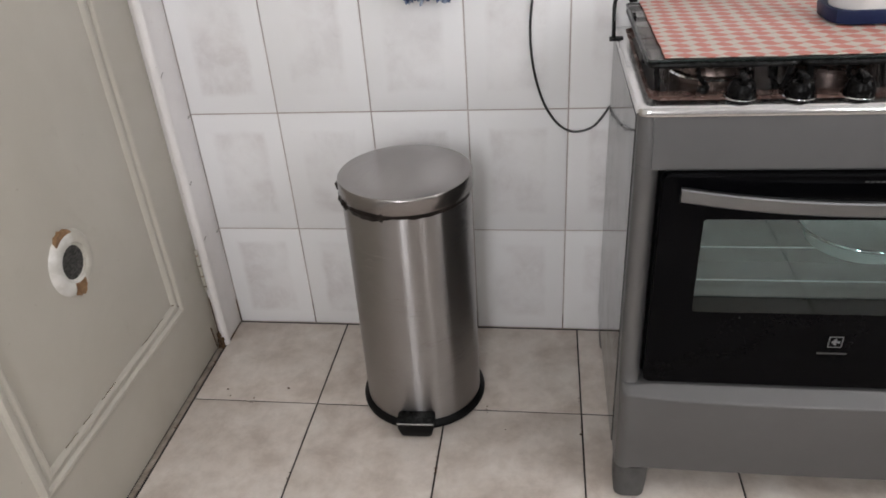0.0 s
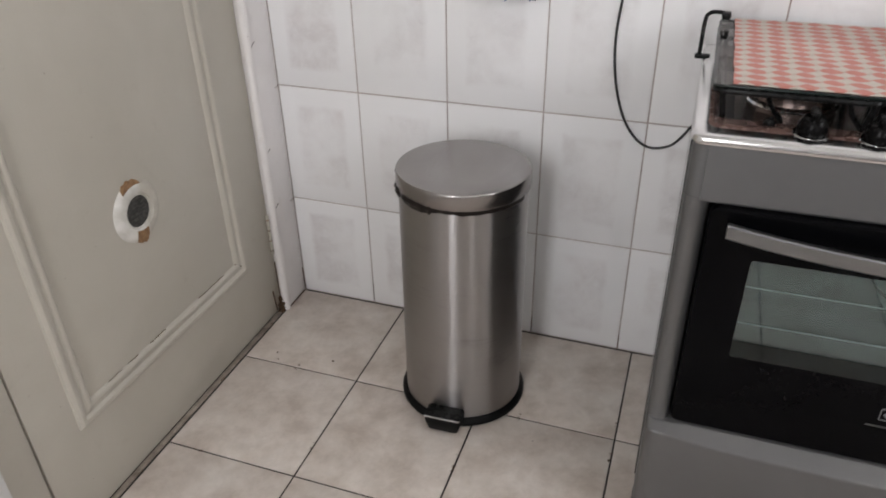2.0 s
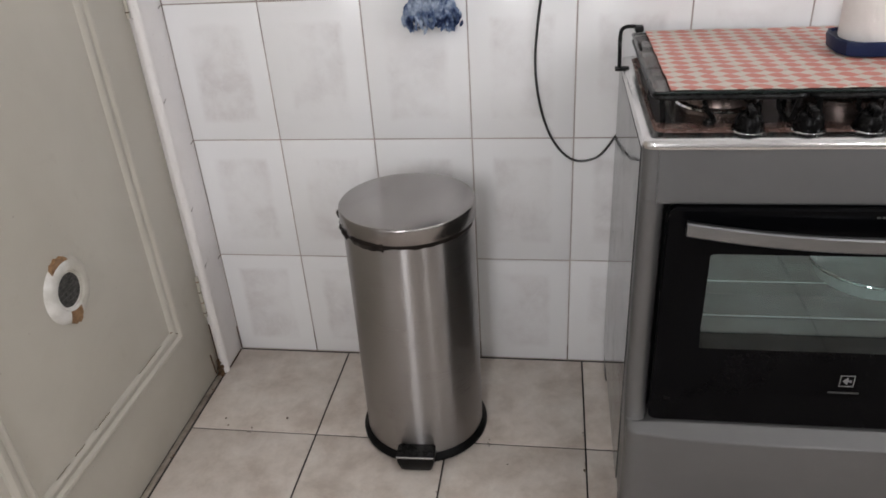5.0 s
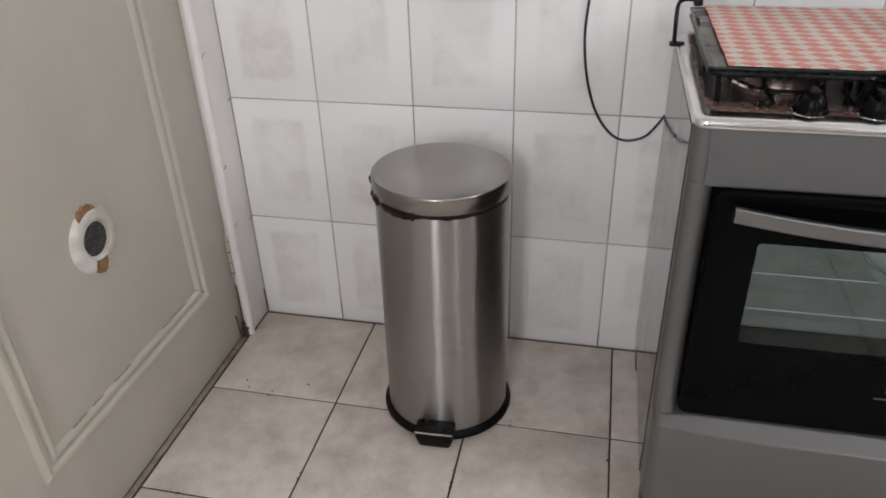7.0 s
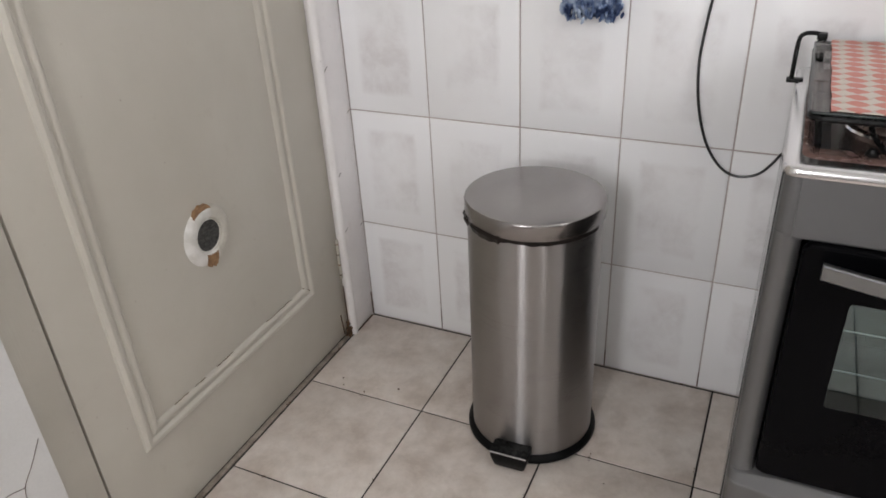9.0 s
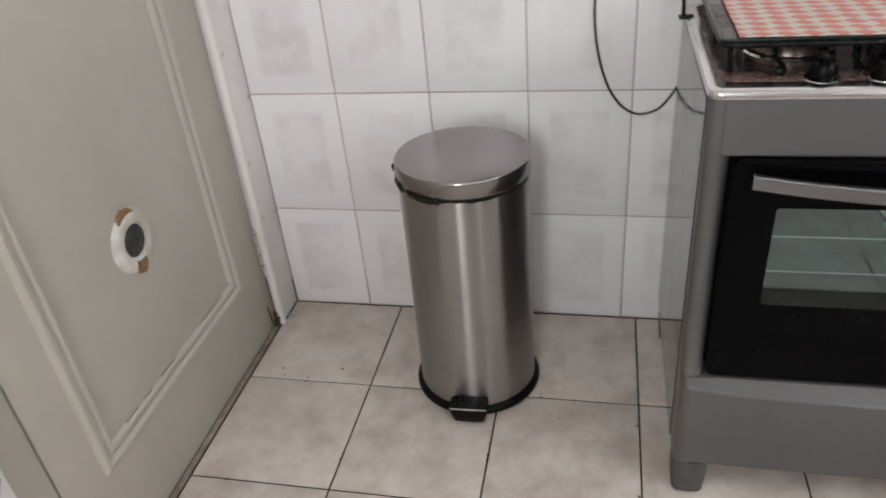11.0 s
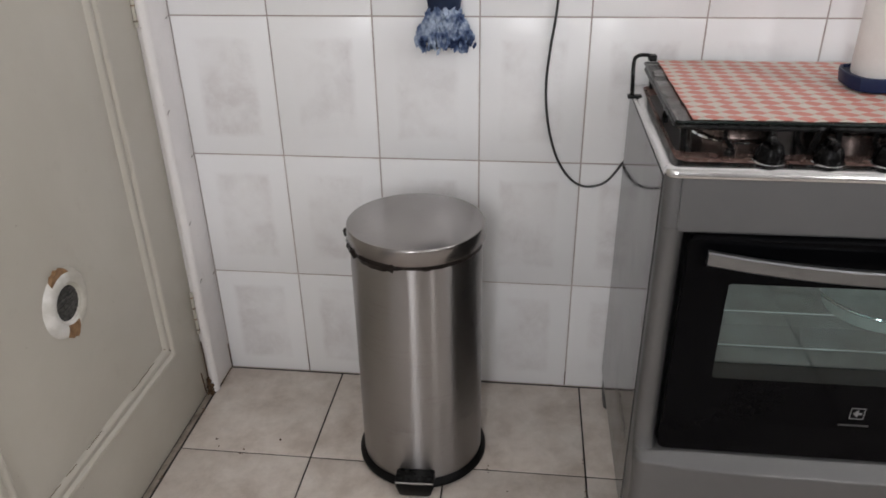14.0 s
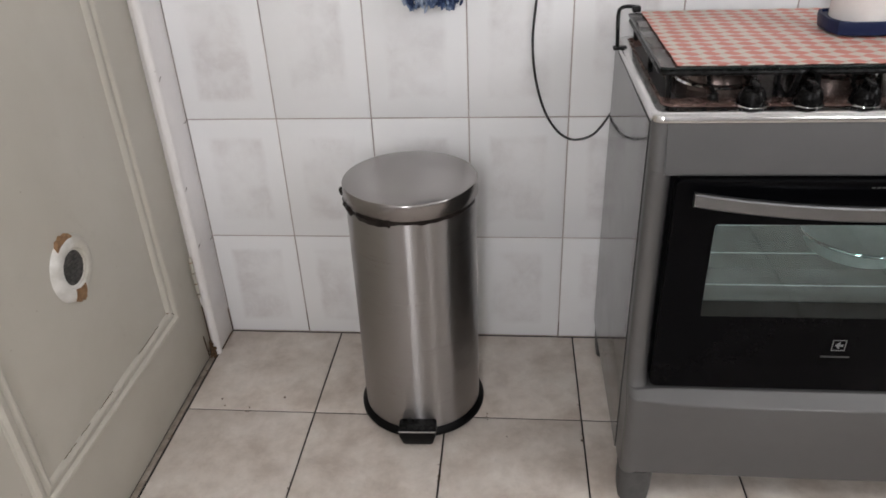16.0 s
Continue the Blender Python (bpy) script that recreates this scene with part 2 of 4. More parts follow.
M_RUBBER = mat_noisy("black_plastic", (0.003, 0.003, 0.003), (0.008, 0.0075, 0.0075), 30, 0.38, 0.04, Specular_IOR_Level=0.10)
M_KNOB = mat_noisy("knob_plastic", (0.0025, 0.0025, 0.0025), (0.006, 0.0055, 0.0055), 40, 0.26, 0.03, Specular_IOR_Level=0.08)
M_FOOT = mat_noisy("grey_foot_plastic", (0.070, 0.068, 0.066), (0.105, 0.102, 0.099), 30, 0.42, 0.05, Specular_IOR_Level=0.3)
M_BAG = mat_noisy("bin_liner_film", (0.006, 0.0045, 0.004), (0.022, 0.016, 0.014), 60, 0.34, 0.5, Specular_IOR_Level=0.12)
M_STOVE = mat_noisy("stove_steel", (0.140, 0.138, 0.137), (0.154, 0.151, 0.150), 3, 0.30, 0.0, 0.45, fine=40, vary=0.008)
M_SIDE = mat_noisy("glossy_grey_side", (0.045, 0.045, 0.046), (0.060, 0.060, 0.061), 5, 0.10, 0.0, Specular_IOR_Level=1.0)
M_TOP = mat_brushed("polished_steel", (0.72, 0.71, 0.705), 0.20, 0.0, "Z", 0, (90, 4, 4), 1.0, 0.06)
# mottled brown stands for the salmon cloth reflected in the steel
M_WELL = mat_noisy("brown_tinted_steel", (0.13, 0.068, 0.056), (0.40, 0.270, 0.235), 16, 0.24, 0.05, 0.3, fine=60)
M_CHROME = mat_noisy("chrome", (0.62, 0.62, 0.62), (0.75, 0.75, 0.75), 20, 0.12, 0.0, 1.0)
M_BURNER = mat_noisy("dark_brown_aluminium", (0.05, 0.032, 0.027), (0.20, 0.155, 0.14), 22, 0.26, 0.0, 0.7, fine=70)
M_ENAMEL = mat_noisy("black_enamel", (0.005, 0.005, 0.005), (0.013, 0.013, 0.013), 40, 0.28, 0.0, Specular_IOR_Level=0.14)
M_BLACKGLASS = mat_noisy("black_glass", (0.0015, 0.0015, 0.002), (0.0025, 0.0025, 0.003), 3, 0.09, 0.0, Specular_IOR_Level=0.06)
M_ALU = mat_noisy("dull_aluminium", (0.50, 0.50, 0.49), (0.64, 0.64, 0.63), 25, 0.30, 0.0, 1.0, vary=0.02)
M_LID_GLASS = mat_pane("smoked_lid_glass", 0.17, (0.64, 0.64, 0.63), (0.95, 0.93, 0.92))
M_LID_EDGE = mat_noisy("dark_glass_edge", (0.006, 0.010, 0.009), (0.016, 0.024, 0.021), 30, 0.2, 0.0, Specular_IOR_Level=0.3)
# kept pale so that the added pan shows up in the dark oven
M_PAN = mat_noisy("pale_pan_aluminium", (0.60, 0.57, 0.54), (0.78, 0.75, 0.72), 25, 0.36, 0.0, 0.2, vary=0.03)
M_FRIT = mat_pane("printed_oven_glass", 0.05, (0.25, 0.27, 0.28))
M_OVEN_GLASS = mat_pane("coated_oven_glass", 0.115, (0.80, 0.90, 0.90))
M_CAVITY = mat_noisy("oven_enamel", (0.030, 0.034, 0.035), (0.060, 0.066, 0.067), 14, 0.45, 0.1)
M_HANDLE = mat_brushed("handle_steel", (0.265, 0.268, 0.275), 0.34, 0.0, "X", 0, (5, 600, 600), 1.0, 0.05)
M_PRINT = mat_noisy("grey_print", (0.15, 0.15, 0.15), (0.20, 0.20, 0.20), 30, 0.5, 0.0)
M_FAINT = mat_noisy("faint_print", (0.045, 0.045, 0.045), (0.065, 0.065, 0.065), 30, 0.5, 0.0)
M_CLOTH = mat_cloth()
M_PAPER = mat_noisy("paper_towel", (0.80, 0.77, 0.74), (0.86, 0.835, 0.805), 30, 0.9, 0.35, fine=340)
M_BLUE = mat_noisy("navy_plastic", (0.004, 0.010, 0.045), (0.008, 0.018, 0.065), 20, 0.45, 0.08, Specular_IOR_Level=0.25)
M_NAVY = mat_noisy("navy_fabric", (0.003, 0.009, 0.032), (0.008, 0.020, 0.058), 30, 0.85, 0.5, fine=500)
M_YARN = mat_dust_cloth()
M_CABLE = mat_noisy("cable_sheath", (0.010, 0.010, 0.010), (0.03, 0.03, 0.03), 40, 0.4, 0.05)
M_WIN = mat_noisy("window_frame_paint", (0.66, 0.66, 0.65), (0.74, 0.74, 0.73), 20, 0.4, 0.05)


# ---- mesh helpers ----
def mesh_of(bm, name, material, smooth=False):
    bmesh.ops.recalc_face_normals(bm, faces=bm.faces[:])
    me = bpy.data.meshes.new(name)
    bm.to_mesh(me)
    bm.free()
    me.materials.append(material)
    if smooth:
        for f in me.polygons:
            f.use_smooth = True
        me.set_sharp_from_angle(angle=radians(38))
    return me


def part(name, bm, material, parent=None, label="", smooth=True, at=None):
    ob = new(name, mesh_of(bm, name, material, smooth))
    if parent is not None:
        ob.parent = parent
    if at is not None:
        ob.matrix_basis = at
    if label:
        ob["label"] = label
    return ob


def thing(name, at, label, category, group="", kind=""):
    ob = new(name)
    ob.empty_display_size = 0.05
    ob.matrix_basis = at
    return tagged(ob, label, category, group, kind)


def box(x0, x1, y0, y1, z0, z1, bevel=0.0, seg=2, bm=None):
    b = bmesh.new()
    bmesh.ops.create_cube(b, size=1)
    for v in b.verts:
        v.co = Vector(((x0 + x1) / 2 + v.co.x * (x1 - x0), (y0 + y1) / 2 + v.co.y * (y1 - y0), (z0 + z1) / 2 + v.co.z * (z1 - z0)))
    if bevel:
        bmesh.ops.bevel(b, geom=b.edges[:], offset=bevel, segments=seg, affect="EDGES", profile=0.5)
    if bm is None:
        return b
    return join(bm, b)


def join(a, b):
    """Adds b's geometry to a."""
    made = [a.verts.new(v.co) for v in b.verts]
    b.verts.index_update()
    for f in b.faces:
        a.faces.new([made[v.index] for v in f.verts])
    b.free()
    return a


def loft(loops, cap_start=True, cap_end=True, closed=True):
    """A skin over loops of equally many points."""
    bm = bmesh.new()
    rings = [[bm.verts.new(p) for p in loop] for loop in loops]
    k = len(rings[0])
    for a, b in zip(rings, rings[1:]):
        for i in range(k if closed else k - 1):
            j = (i + 1) % k
            bm.faces.new((a[i], a[j], b[j], b[i]))
    if cap_start:
        bm.faces.new(rings[0][::-1])
    if cap_end:
        bm.faces.new(rings[-1])
    return bm


def lathe(profile, steps=64, cap_start=True, cap_end=True):
    """Turns (radius, height) pairs round z."""
    return loft([[(r * math.cos(2 * math.pi * i / steps), r * math.sin(2 * math.pi * i / steps), z) for i in range(steps)] for r, z in profile], cap_start, cap_end)


def rounded(x0, x1, y0, y1, r, z, seg=6):
    """A rounded rectangle at height z."""
    pts = []
    for cx, cy, a0 in ((x1 - r, y1 - r, 0), (x0 + r, y1 - r, 90), (x0 + r, y0 + r, 180), (x1 - r, y0 + r, 270)):
        for i in range(seg + 1):
            a = radians(a0 + 90 * i / seg)
            pts.append((cx + r * math.cos(a), cy + r * math.sin(a), z))
    return pts


def tube(points, radius, sides=10, closed=False, flat=1.0):
    """A round rod that follows the points."""
    pts = [Vector(p) for p in points]
    n = len(pts)
    loops, up = [], Vector((0.01, 0.02, 1))
    for i, p in enumerate(pts):
        a = pts[(i - 1) % n] if closed or i else p
        b = pts[(i + 1) % n] if closed or i < n - 1 else p
        d = (b - a).normalized()
        side = d.cross(up)
        if side.length < 0.05:
            side = d.cross(Vector((0, 1, 0.02)))
        side.normalize()
        top = side.cross(d).normalized()
        loops.append([p + radius * (math.cos(2 * math.pi * k / sides) * side + flat * math.sin(2 * math.pi * k / sides) * top) for k in range(sides)])
    if closed:
        loops.append(loops[0])
        bm = loft(loops, False, False)
        bmesh.ops.remove_doubles(bm, verts=bm.verts[:], dist=1e-6)
        return bm
    return loft(loops)


def glide(points, steps=8):
    """Catmull-Rom points through the given ones."""
    p = [Vector(q) for q in points]
    p = [2 * p[0] - p[1]] + p + [2 * p[-1] - p[-2]]
    out = []
    for i in range(1, len(p) - 2):
        for k in range(steps):
            t = k / steps
            out.append(0.5 * (2 * p[i] + (p[i + 1] - p[i - 1]) * t + (2 * p[i - 1] - 5 * p[i] + 4 * p[i + 1] - p[i + 2]) * t ** 2 + (3 * p[i] - p[i - 1] - 3 * p[i + 1] + p[i + 2]) * t ** 3))
    return out + [p[-2]]


# ---- structure ----
WALL_X0, PITCH_X = 0.240, 0.250          # first upright joint and the tile's width
WALL_Z0, PITCH_Z = 0.332, 0.3465         # top of the cut bottom row and the tile's height
FLOOR_X0, FLOOR_Y0, PITCH_F = -0.005, -0.353, 0.3455

wall_north = tagged(part("wall_north", box(-0.15, RIGHT + 0.15, 0.0015, 0.15, -0.1, CEIL), M_WALL_GROUT, smooth=False),
                    "kitchen wall covered with white marbled rectangular glazed tiles", "wall", kind="structure")
floor = tagged(part("floor", box(-0.15, RIGHT + 0.15, REAR - 0.15, 0.15, -0.1, -0.0022), M_FLOOR_GROUT, smooth=False),
               "floor of beige marbled ceramic tiles with dark dirty joints", "floor", kind="structure")
ceiling = tagged(part("ceiling", box(-0.15, RIGHT + 0.15, REAR - 0.15, 0.15, CEIL, CEIL + 0.1), M_CEILING, smooth=False),
                 "plain white painted kitchen ceiling", "ceiling", kind="structure")

DOOR_Y0, DOOR_Y1, DOOR_H = -0.120, -1.003, 2.08      # opening in the left wall
bm = box(-0.15, 0.0, REAR - 0.15, DOOR_Y1 - 0.087, -0.1, CEIL)
box(-0.15, -0.004, DOOR_Y1 - 0.087, 0.0015, DOOR_H + 0.004, CEIL, bm=bm)
box(-0.15, -0.045, DOOR_Y0 + 0.003, 0.0015, -0.1, DOOR_H + 0.004, bm=bm)
wall_west = tagged(part("wall_west", bm, M_PLASTER, smooth=False), "white plastered wall with a fine crack beside the door", "wall", kind="structure")


def wall_with_window(name, horizontal, a0, a1, b0, b1, w0, w1, s0, s1, label):
    """A wall from a0 to a1, b0 to b1 thick, with an opening w0 to w1 wide and s0 to s1 high."""
    def piece(u0, u1, z0, z1, bm=None):
        return box(u0, u1, b0, b1, z0, z1, bm=bm) if horizontal else box(b0, b1, u0, u1, z0, z1, bm=bm)
    bm = piece(a0, w0, -0.1, CEIL)
    for q in ((w1, a1, -0.1, CEIL), (w0, w1, -0.1, s0), (w0, w1, s1, CEIL)):
        piece(*q, bm=bm)
    return tagged(part(name, bm, M_ROOM, smooth=False), label, "wall", kind="structure")


wall_south_1 = wall_with_window("wall_south_1", True, -0.15, 1.7, REAR - 0.15, REAR, 0.38, 0.82, 1.23, 2.43, "plain plastered wall with a tall bright window")
wall_south_2 = wall_with_window("wall_south_2", True, 1.7, RIGHT + 0.15, REAR - 0.15, REAR, 2.45, 2.69, 1.23, 2.43, "plain plastered wall with a narrow window")
wall_east = wall_with_window("wall_east", False, REAR, 0.0, RIGHT, RIGHT + 0.15, -1.70, -1.00, 1.55, 2.45, "plain plastered wall with an unseen opening added for fill light")


def window(name, at, w, h):
    win = tagged(new(name), "white painted frame of an unseen bright window opening", "window", kind="structure")
    win.matrix_basis = at
    for x0, x1, z0, z1 in ((-w / 2, w / 2, 0, 0.045), (-w / 2, w / 2, h - 0.045, h), (-w / 2, -w / 2 + 0.045, 0.045, h - 0.045), (w / 2 - 0.045, w / 2, 0.045, h - 0.045), (-0.012, 0.012, 0.045, h - 0.045)):
        part("window_frame", box(x0, x1, -0.02, 0.02, z0, z1, 0.004), M_WIN, win)
    return win


window("window_1", pose(0.60, REAR + 0.025, 1.23), 0.44, 1.2)
window("window_2", pose(2.57, REAR + 0.025, 1.23), 0.24, 1.2)
# opening added on the right only to carry the fill lamp
window("added_window", pose(RIGHT - 0.025, -1.35, 1.55, 0, 0, 90), 0.7, 0.9)

FACE = -0.022          # face of the door leaf
# door casing and sill
casing = tagged(new("trim"), "white painted wooden door casing, grimy near the floor", "door casing", kind="structure")
part("casing_board", box(-0.045, 0.0, DOOR_Y0 + 0.012, -0.0005, 0.0, DOOR_H + 0.07, 0.0015), M_CASING, casing)
part("casing_board", box(-0.12, FACE + 0.002, DOOR_Y1 - 0.0868, DOOR_Y1 - 0.0055, 0.0, DOOR_H + 0.004, 0.0025), M_DOOR, casing)
part("casing_board", box(-0.0035, 0.012, DOOR_Y1 - 0.08, DOOR_Y0 + 0.012, DOOR_H + 0.006, DOOR_H + 0.07, 0.003), M_CASING, casing)
part("jamb_edge", box(-0.045, -0.012, DOOR_Y0 + 0.0050, DOOR_Y0 + 0.0118, 0.0, DOOR_H), M_CASING, casing, smooth=False)
part("bead", tube([(-0.0075, DOOR_Y0 + 0.0100, 0.0), (-0.0075, DOOR_Y0 + 0.0100, 0.7), (-0.0075, DOOR_Y0 + 0.0100, DOOR_H)], 0.0125, 16), M_BEAD, casing, "rounded white bead along the edge")
for z, dy in ((0.350, 0.010), (0.815, 0.016), (0.520, -0.006)):
    part("paint_crack", tube(glide([(0.0005, -0.085, z + 0.004), (0.0008, -0.098, z - 0.002), (0.0020, -0.106, z - dy), (0.0035, -0.111, z - dy - 0.004)], 3), 0.0007, 6), M_DIRT, casing)
for z in (WALL_Z0, WALL_Z0 + PITCH_Z, WALL_Z0 + 2 * PITCH_Z):
    part("paint_crack", tube([(0.0006, -0.002, z), (0.0006, -0.010, z - 0.001), (0.0006, -0.019, z - 0.004)], 0.0008, 6), M_DIRT, casing)
sill = tagged(part("door_sill", box(FACE - 0.002, FLOOR_X0 - 0.0040, DOOR_Y1, DOOR_Y0 + 0.010, -0.05, 0.0012, 0.002), M_SILL), "worn beige door sill strip with dirty joints", "sill", kind="structure")

for pts in (((0.0004, -1.098, 0.452), (0.0004, -1.125, 0.415), (0.0004, -1.150, 0.385), (0.0004, -1.160, 0.340), (0.0004, -1.186, 0.300)), ((0.0004, -1.150, 0.385), (0.0004, -1.19, 0.395), (0.0004, -1.24, 0.37))):
    part("plaster_crack", tube(glide(pts, 4), 0.0006, 6), M_DIRT, wall_west)

# ---- the door ----
door = tagged(new("door_1"), "closed beige painted wooden door with a moulded panel and a round vent", "door", kind="structure")
part("leaf", box(FACE - 0.035, FACE, DOOR_Y1, DOOR_Y0 + 0.004, 0.004, DOOR_H, 0.0025), M_DOOR, door)
PY0, PY1, PZ0, PZ1 = -0.258, -0.900, 0.224, 1.93      # outer edge of the moulding


def moulding(y0, z0, y1, z1, inward):
    """One mitred length of double-bead moulding; inward: the way to the panel's middle."""
    a, b, n = Vector((FACE, y0, z0)), Vector((FACE, y1, z1)), Vector((0, *inward))
    along = (b - a).normalized()
    section = ((0, -0.002), (0.002, 0.006), (0.009, 0.011), (0.017, 0.0105), (0.022, 0.005), (0.027, 0.0045), (0.031, 0.008), (0.039, 0.0085), (0.046, 0.004), (0.050, -0.002))
    loops = [[p + n * w + Vector((h, 0, 0)) + along * (s * w) for w, h in section] for p, s in ((a, 1), (b, -1))]
    return loft(loops)


for y0, z0, y1, z1, inw in ((PY0, PZ0, PY1, PZ0, (0, 1)), (PY1, PZ0, PY1, PZ1, (1, 0)), (PY1, PZ1, PY0, PZ1, (0, -1)), (PY0, PZ1, PY0, PZ0, (-1, 0))):
    part("moulding", moulding(y0, z0, y1, z1, inw), M_DOOR, door)
for z0 in (0.20, 1.02, 1.72):
    hinge = part("hinge", lathe([(0.0038, 0), (0.0046, 0.002), (0.0046, 0.128), (0.0038, 0.13)], 14), M_DOOR, door, "painted-over barrel hinge", at=pose(FACE + 0.003, DOOR_Y0 - 0.003, z0))
    for k in range(4):
        part("knuckle", lathe([(0.0046, 0), (0.0051, 0.0008), (0.0051, 0.0022), (0.0046, 0.003)], 14), M_WOOD if k % 2 else M_DIRT, hinge, at=pose(0, 0, 0.012 + 0.034 * k))
# the vent: a white ring round a grimy mesh
VENT = pose(FACE, -0.592, 0.587, 0, 90, 0)
vent = part("vent_ring", lathe([(0.0400, -0.004), (0.0402, 0.006), (0.0425, 0.0100), (0.0480, 0.0115), (0.0560, 0.0108), (0.0620, 0.0082), (0.0680, 0.0035), (0.0710, -0.001)], 64, False, False),
            M_VENT, door, "chipped white plastic vent ring", at=VENT)
part("vent_lip", lathe([(0.0355, 0.0030), (0.0360, 0.0062), (0.0385, 0.0070), (0.0403, 0.0055)], 56, False, False), M_VENT, vent)
part("vent_mesh", lathe([(0.001, 0.0010), (0.014, 0.0022), (0.028, 0.0030), (0.0385, 0.0032)], 40, True, False), M_MESH, vent, "dark grimy mesh")
for k in range(-2, 3):
    s = 0.0115 * k
    w = math.sqrt(0.0350 ** 2 - s ** 2)
    part("mesh_bar", box(s - 0.0007, s + 0.0007, -w, w, 0.0018, 0.0048), M_MESH, vent)


def crescent(r0, r1, a0, a1, lift, seed):
    """A ragged flake-shaped patch between two radii."""
    rnd = random.Random(seed)
    inner, outer = [], []
    for k in range(15):
        f = k / 14
        a = radians(a0 + (a1 - a0) * f)
        out = r0 + (r1 - r0) * math.sin(math.pi * f) ** 0.6 * rnd.uniform(0.78, 1.05) + 0.001
        inner.append((r0, a))
        outer.append((out, a))
    top = [(r * math.cos(a), r * math.sin(a), lift) for r, a in inner + outer[::-1]]
    low = [(x, y, -0.001) for x, y, _ in top]
    return loft([low, top])


part("bare_patch", crescent(0.0560, 0.0770, 158, 216, 0.0082, 3), M_WOOD, door, "bare brown wood where paint has chipped", at=VENT)
part("bare_patch", crescent(0.0430, 0.0720, -30, 14, 0.0124, 5), M_WOOD, door, "bare brown patch on the vent's edge", at=VENT)
# cracks and caked dirt along the moulding's lower edge
rnd = random.Random(8)
for y0, y1 in ((-0.36, -0.47), (-0.60, -0.66), (-0.70, -0.735), (-0.755, -0.80)):
    pts = [(FACE + 0.004, y0 + (y1 - y0) * k / 6, PZ0 + 0.0505 + rnd.uniform(-0.0012, 0.0012)) for k in range(7)]
    part("paint_crack", tube(pts, 0.0008, 6), M_DIRT, door)
part("paint_crack", tube([(FACE + 0.003, PY0 - 0.049, PZ0 + 0.051), (FACE + 0.006, PY0 - 0.040, PZ0 + 0.048), (FACE + 0.009, PY0 - 0.028, PZ0 + 0.034)], 0.0012, 6), M_DIRT, door)

# ---- pedal bin ----
BX, BY = 0.620, -0.277
bin_ = thing("pedal_bin", pose(BX, BY, 0.0016, -0.6, 0, 0), "tall round brushed steel pedal bin with a black base", "bin")
part("drum", lathe([(0.1465, 0.018), (0.1485, 0.020), (0.1485, 0.585), (0.1475, 0.600), (0.144, 0.600), (0.144, 0.30)], 128, False, False), M_BIN, bin_, "brushed steel drum")
part("base_ring", lathe([(0.10, 0.0), (0.157, 0.0), (0.1605, 0.003), (0.1605, 0.009), (0.158, 0.013), (0.150, 0.0205), (0.1487, 0.0205)], 96, True, False), M_RUBBER, bin_, "black plastic base ring")
lid = part("lid", lathe([(0.1475, 0.602), (0.1520, 0.600), (0.1535, 0.602), (0.1535, 0.6330), (0.1530, 0.6357), (0.1517, 0.6375), (0.1500, 0.6385), (0.1480, 0.6389), (0.10, 0.6401), (0.05, 0.6409), (0.0, 0.6411)], 128, True, False), M_LID, bin_, "slightly domed matt steel lid")
part("hinge_cover", box(-0.035, 0.035, 0.144, 0.163, 0.545, 0.615, 0.005), M_RUBBER, bin_)
# pedal
pedal = part("pedal", loft([rounded(-0.034, 0.034, -0.186, -0.145, 0.006, 0.004, 3), rounded(-0.038, 0.038, -0.191, -0.145, 0.007, 0.010, 3), rounded(-0.0455, 0.0455, -0.195, -0.145, 0.007, 0.036, 3), rounded(-0.0450, 0.0450, -0.1945, -0.145, 0.007, 0.0500, 3)]), M_RUBBER, bin_, "black pedal with a steel edge", at=pose(0, 0, 0, 0, 0, 2))
part("pedal_plate", loft([rounded(-0.0455, 0.0455, -0.1965, -0.150, 0.006, 0.0502, 3), rounded(-0.0455, 0.0455, -0.1965, -0.150, 0.006, 0.0530, 3), rounded(-0.0440, 0.0440, -0.195, -0.150, 0.006, 0.0537, 3)]), M_ENAMEL, pedal, "glossy black tread")
part("steel_edge", tube([(-0.0445, -0.1958, 0.0530), (0.0, -0.1965, 0.0530), (0.0445, -0.1958, 0.0530)], 0.0022, 8), M_CHROME, pedal, "thin bright steel edge")
# liner showing under the lid
rnd = random.Random(4)
N = 120
loops = []
for i in range(N):
    a = math.radians(172 + 176 * i / (N - 1))
    f = i / (N - 1)
    bulge = max(0.0, 0.5 + 1.3 * noise.noise(Vector((i * 0.16, 3.1, 0)))) * (1.0 if f < 0.5 else 0.35)
    drop = 0.5940 - 0.011 * bulge - (0.003 if f < 0.5 else 0.001)
    r = 0.1487
    loops.append([(rr * math.cos(a), rr * math.sin(a), z) for rr, z in ((r, 0.604), (r + 0.0028 + 0.004 * bulge * (f < 0.55), 0.603), (r + 0.004 + 0.006 * bulge * (f < 0.6), 0.597), (r + 0.0026, drop), (r - 0.001, drop + 0.001))])
part("bin_liner", loft(loops), M_BAG, bin_, "crumpled black bin liner edge under the lid")
knot = bmesh.new()
bmesh.ops.create_icosphere(knot, subdivisions=2, radius=0.008)
for v in knot.verts:
    v.co = Vector((v.co.x * 0.7, v.co.y * 0.9, v.co.z * 1.35)) * (1 + 0.35 * noise.noise(v.co * 160))
part("liner_knot", knot, M_BAG, bin_, "knotted corner of the black liner", at=pose(-0.1575, -0.010, 0.606))

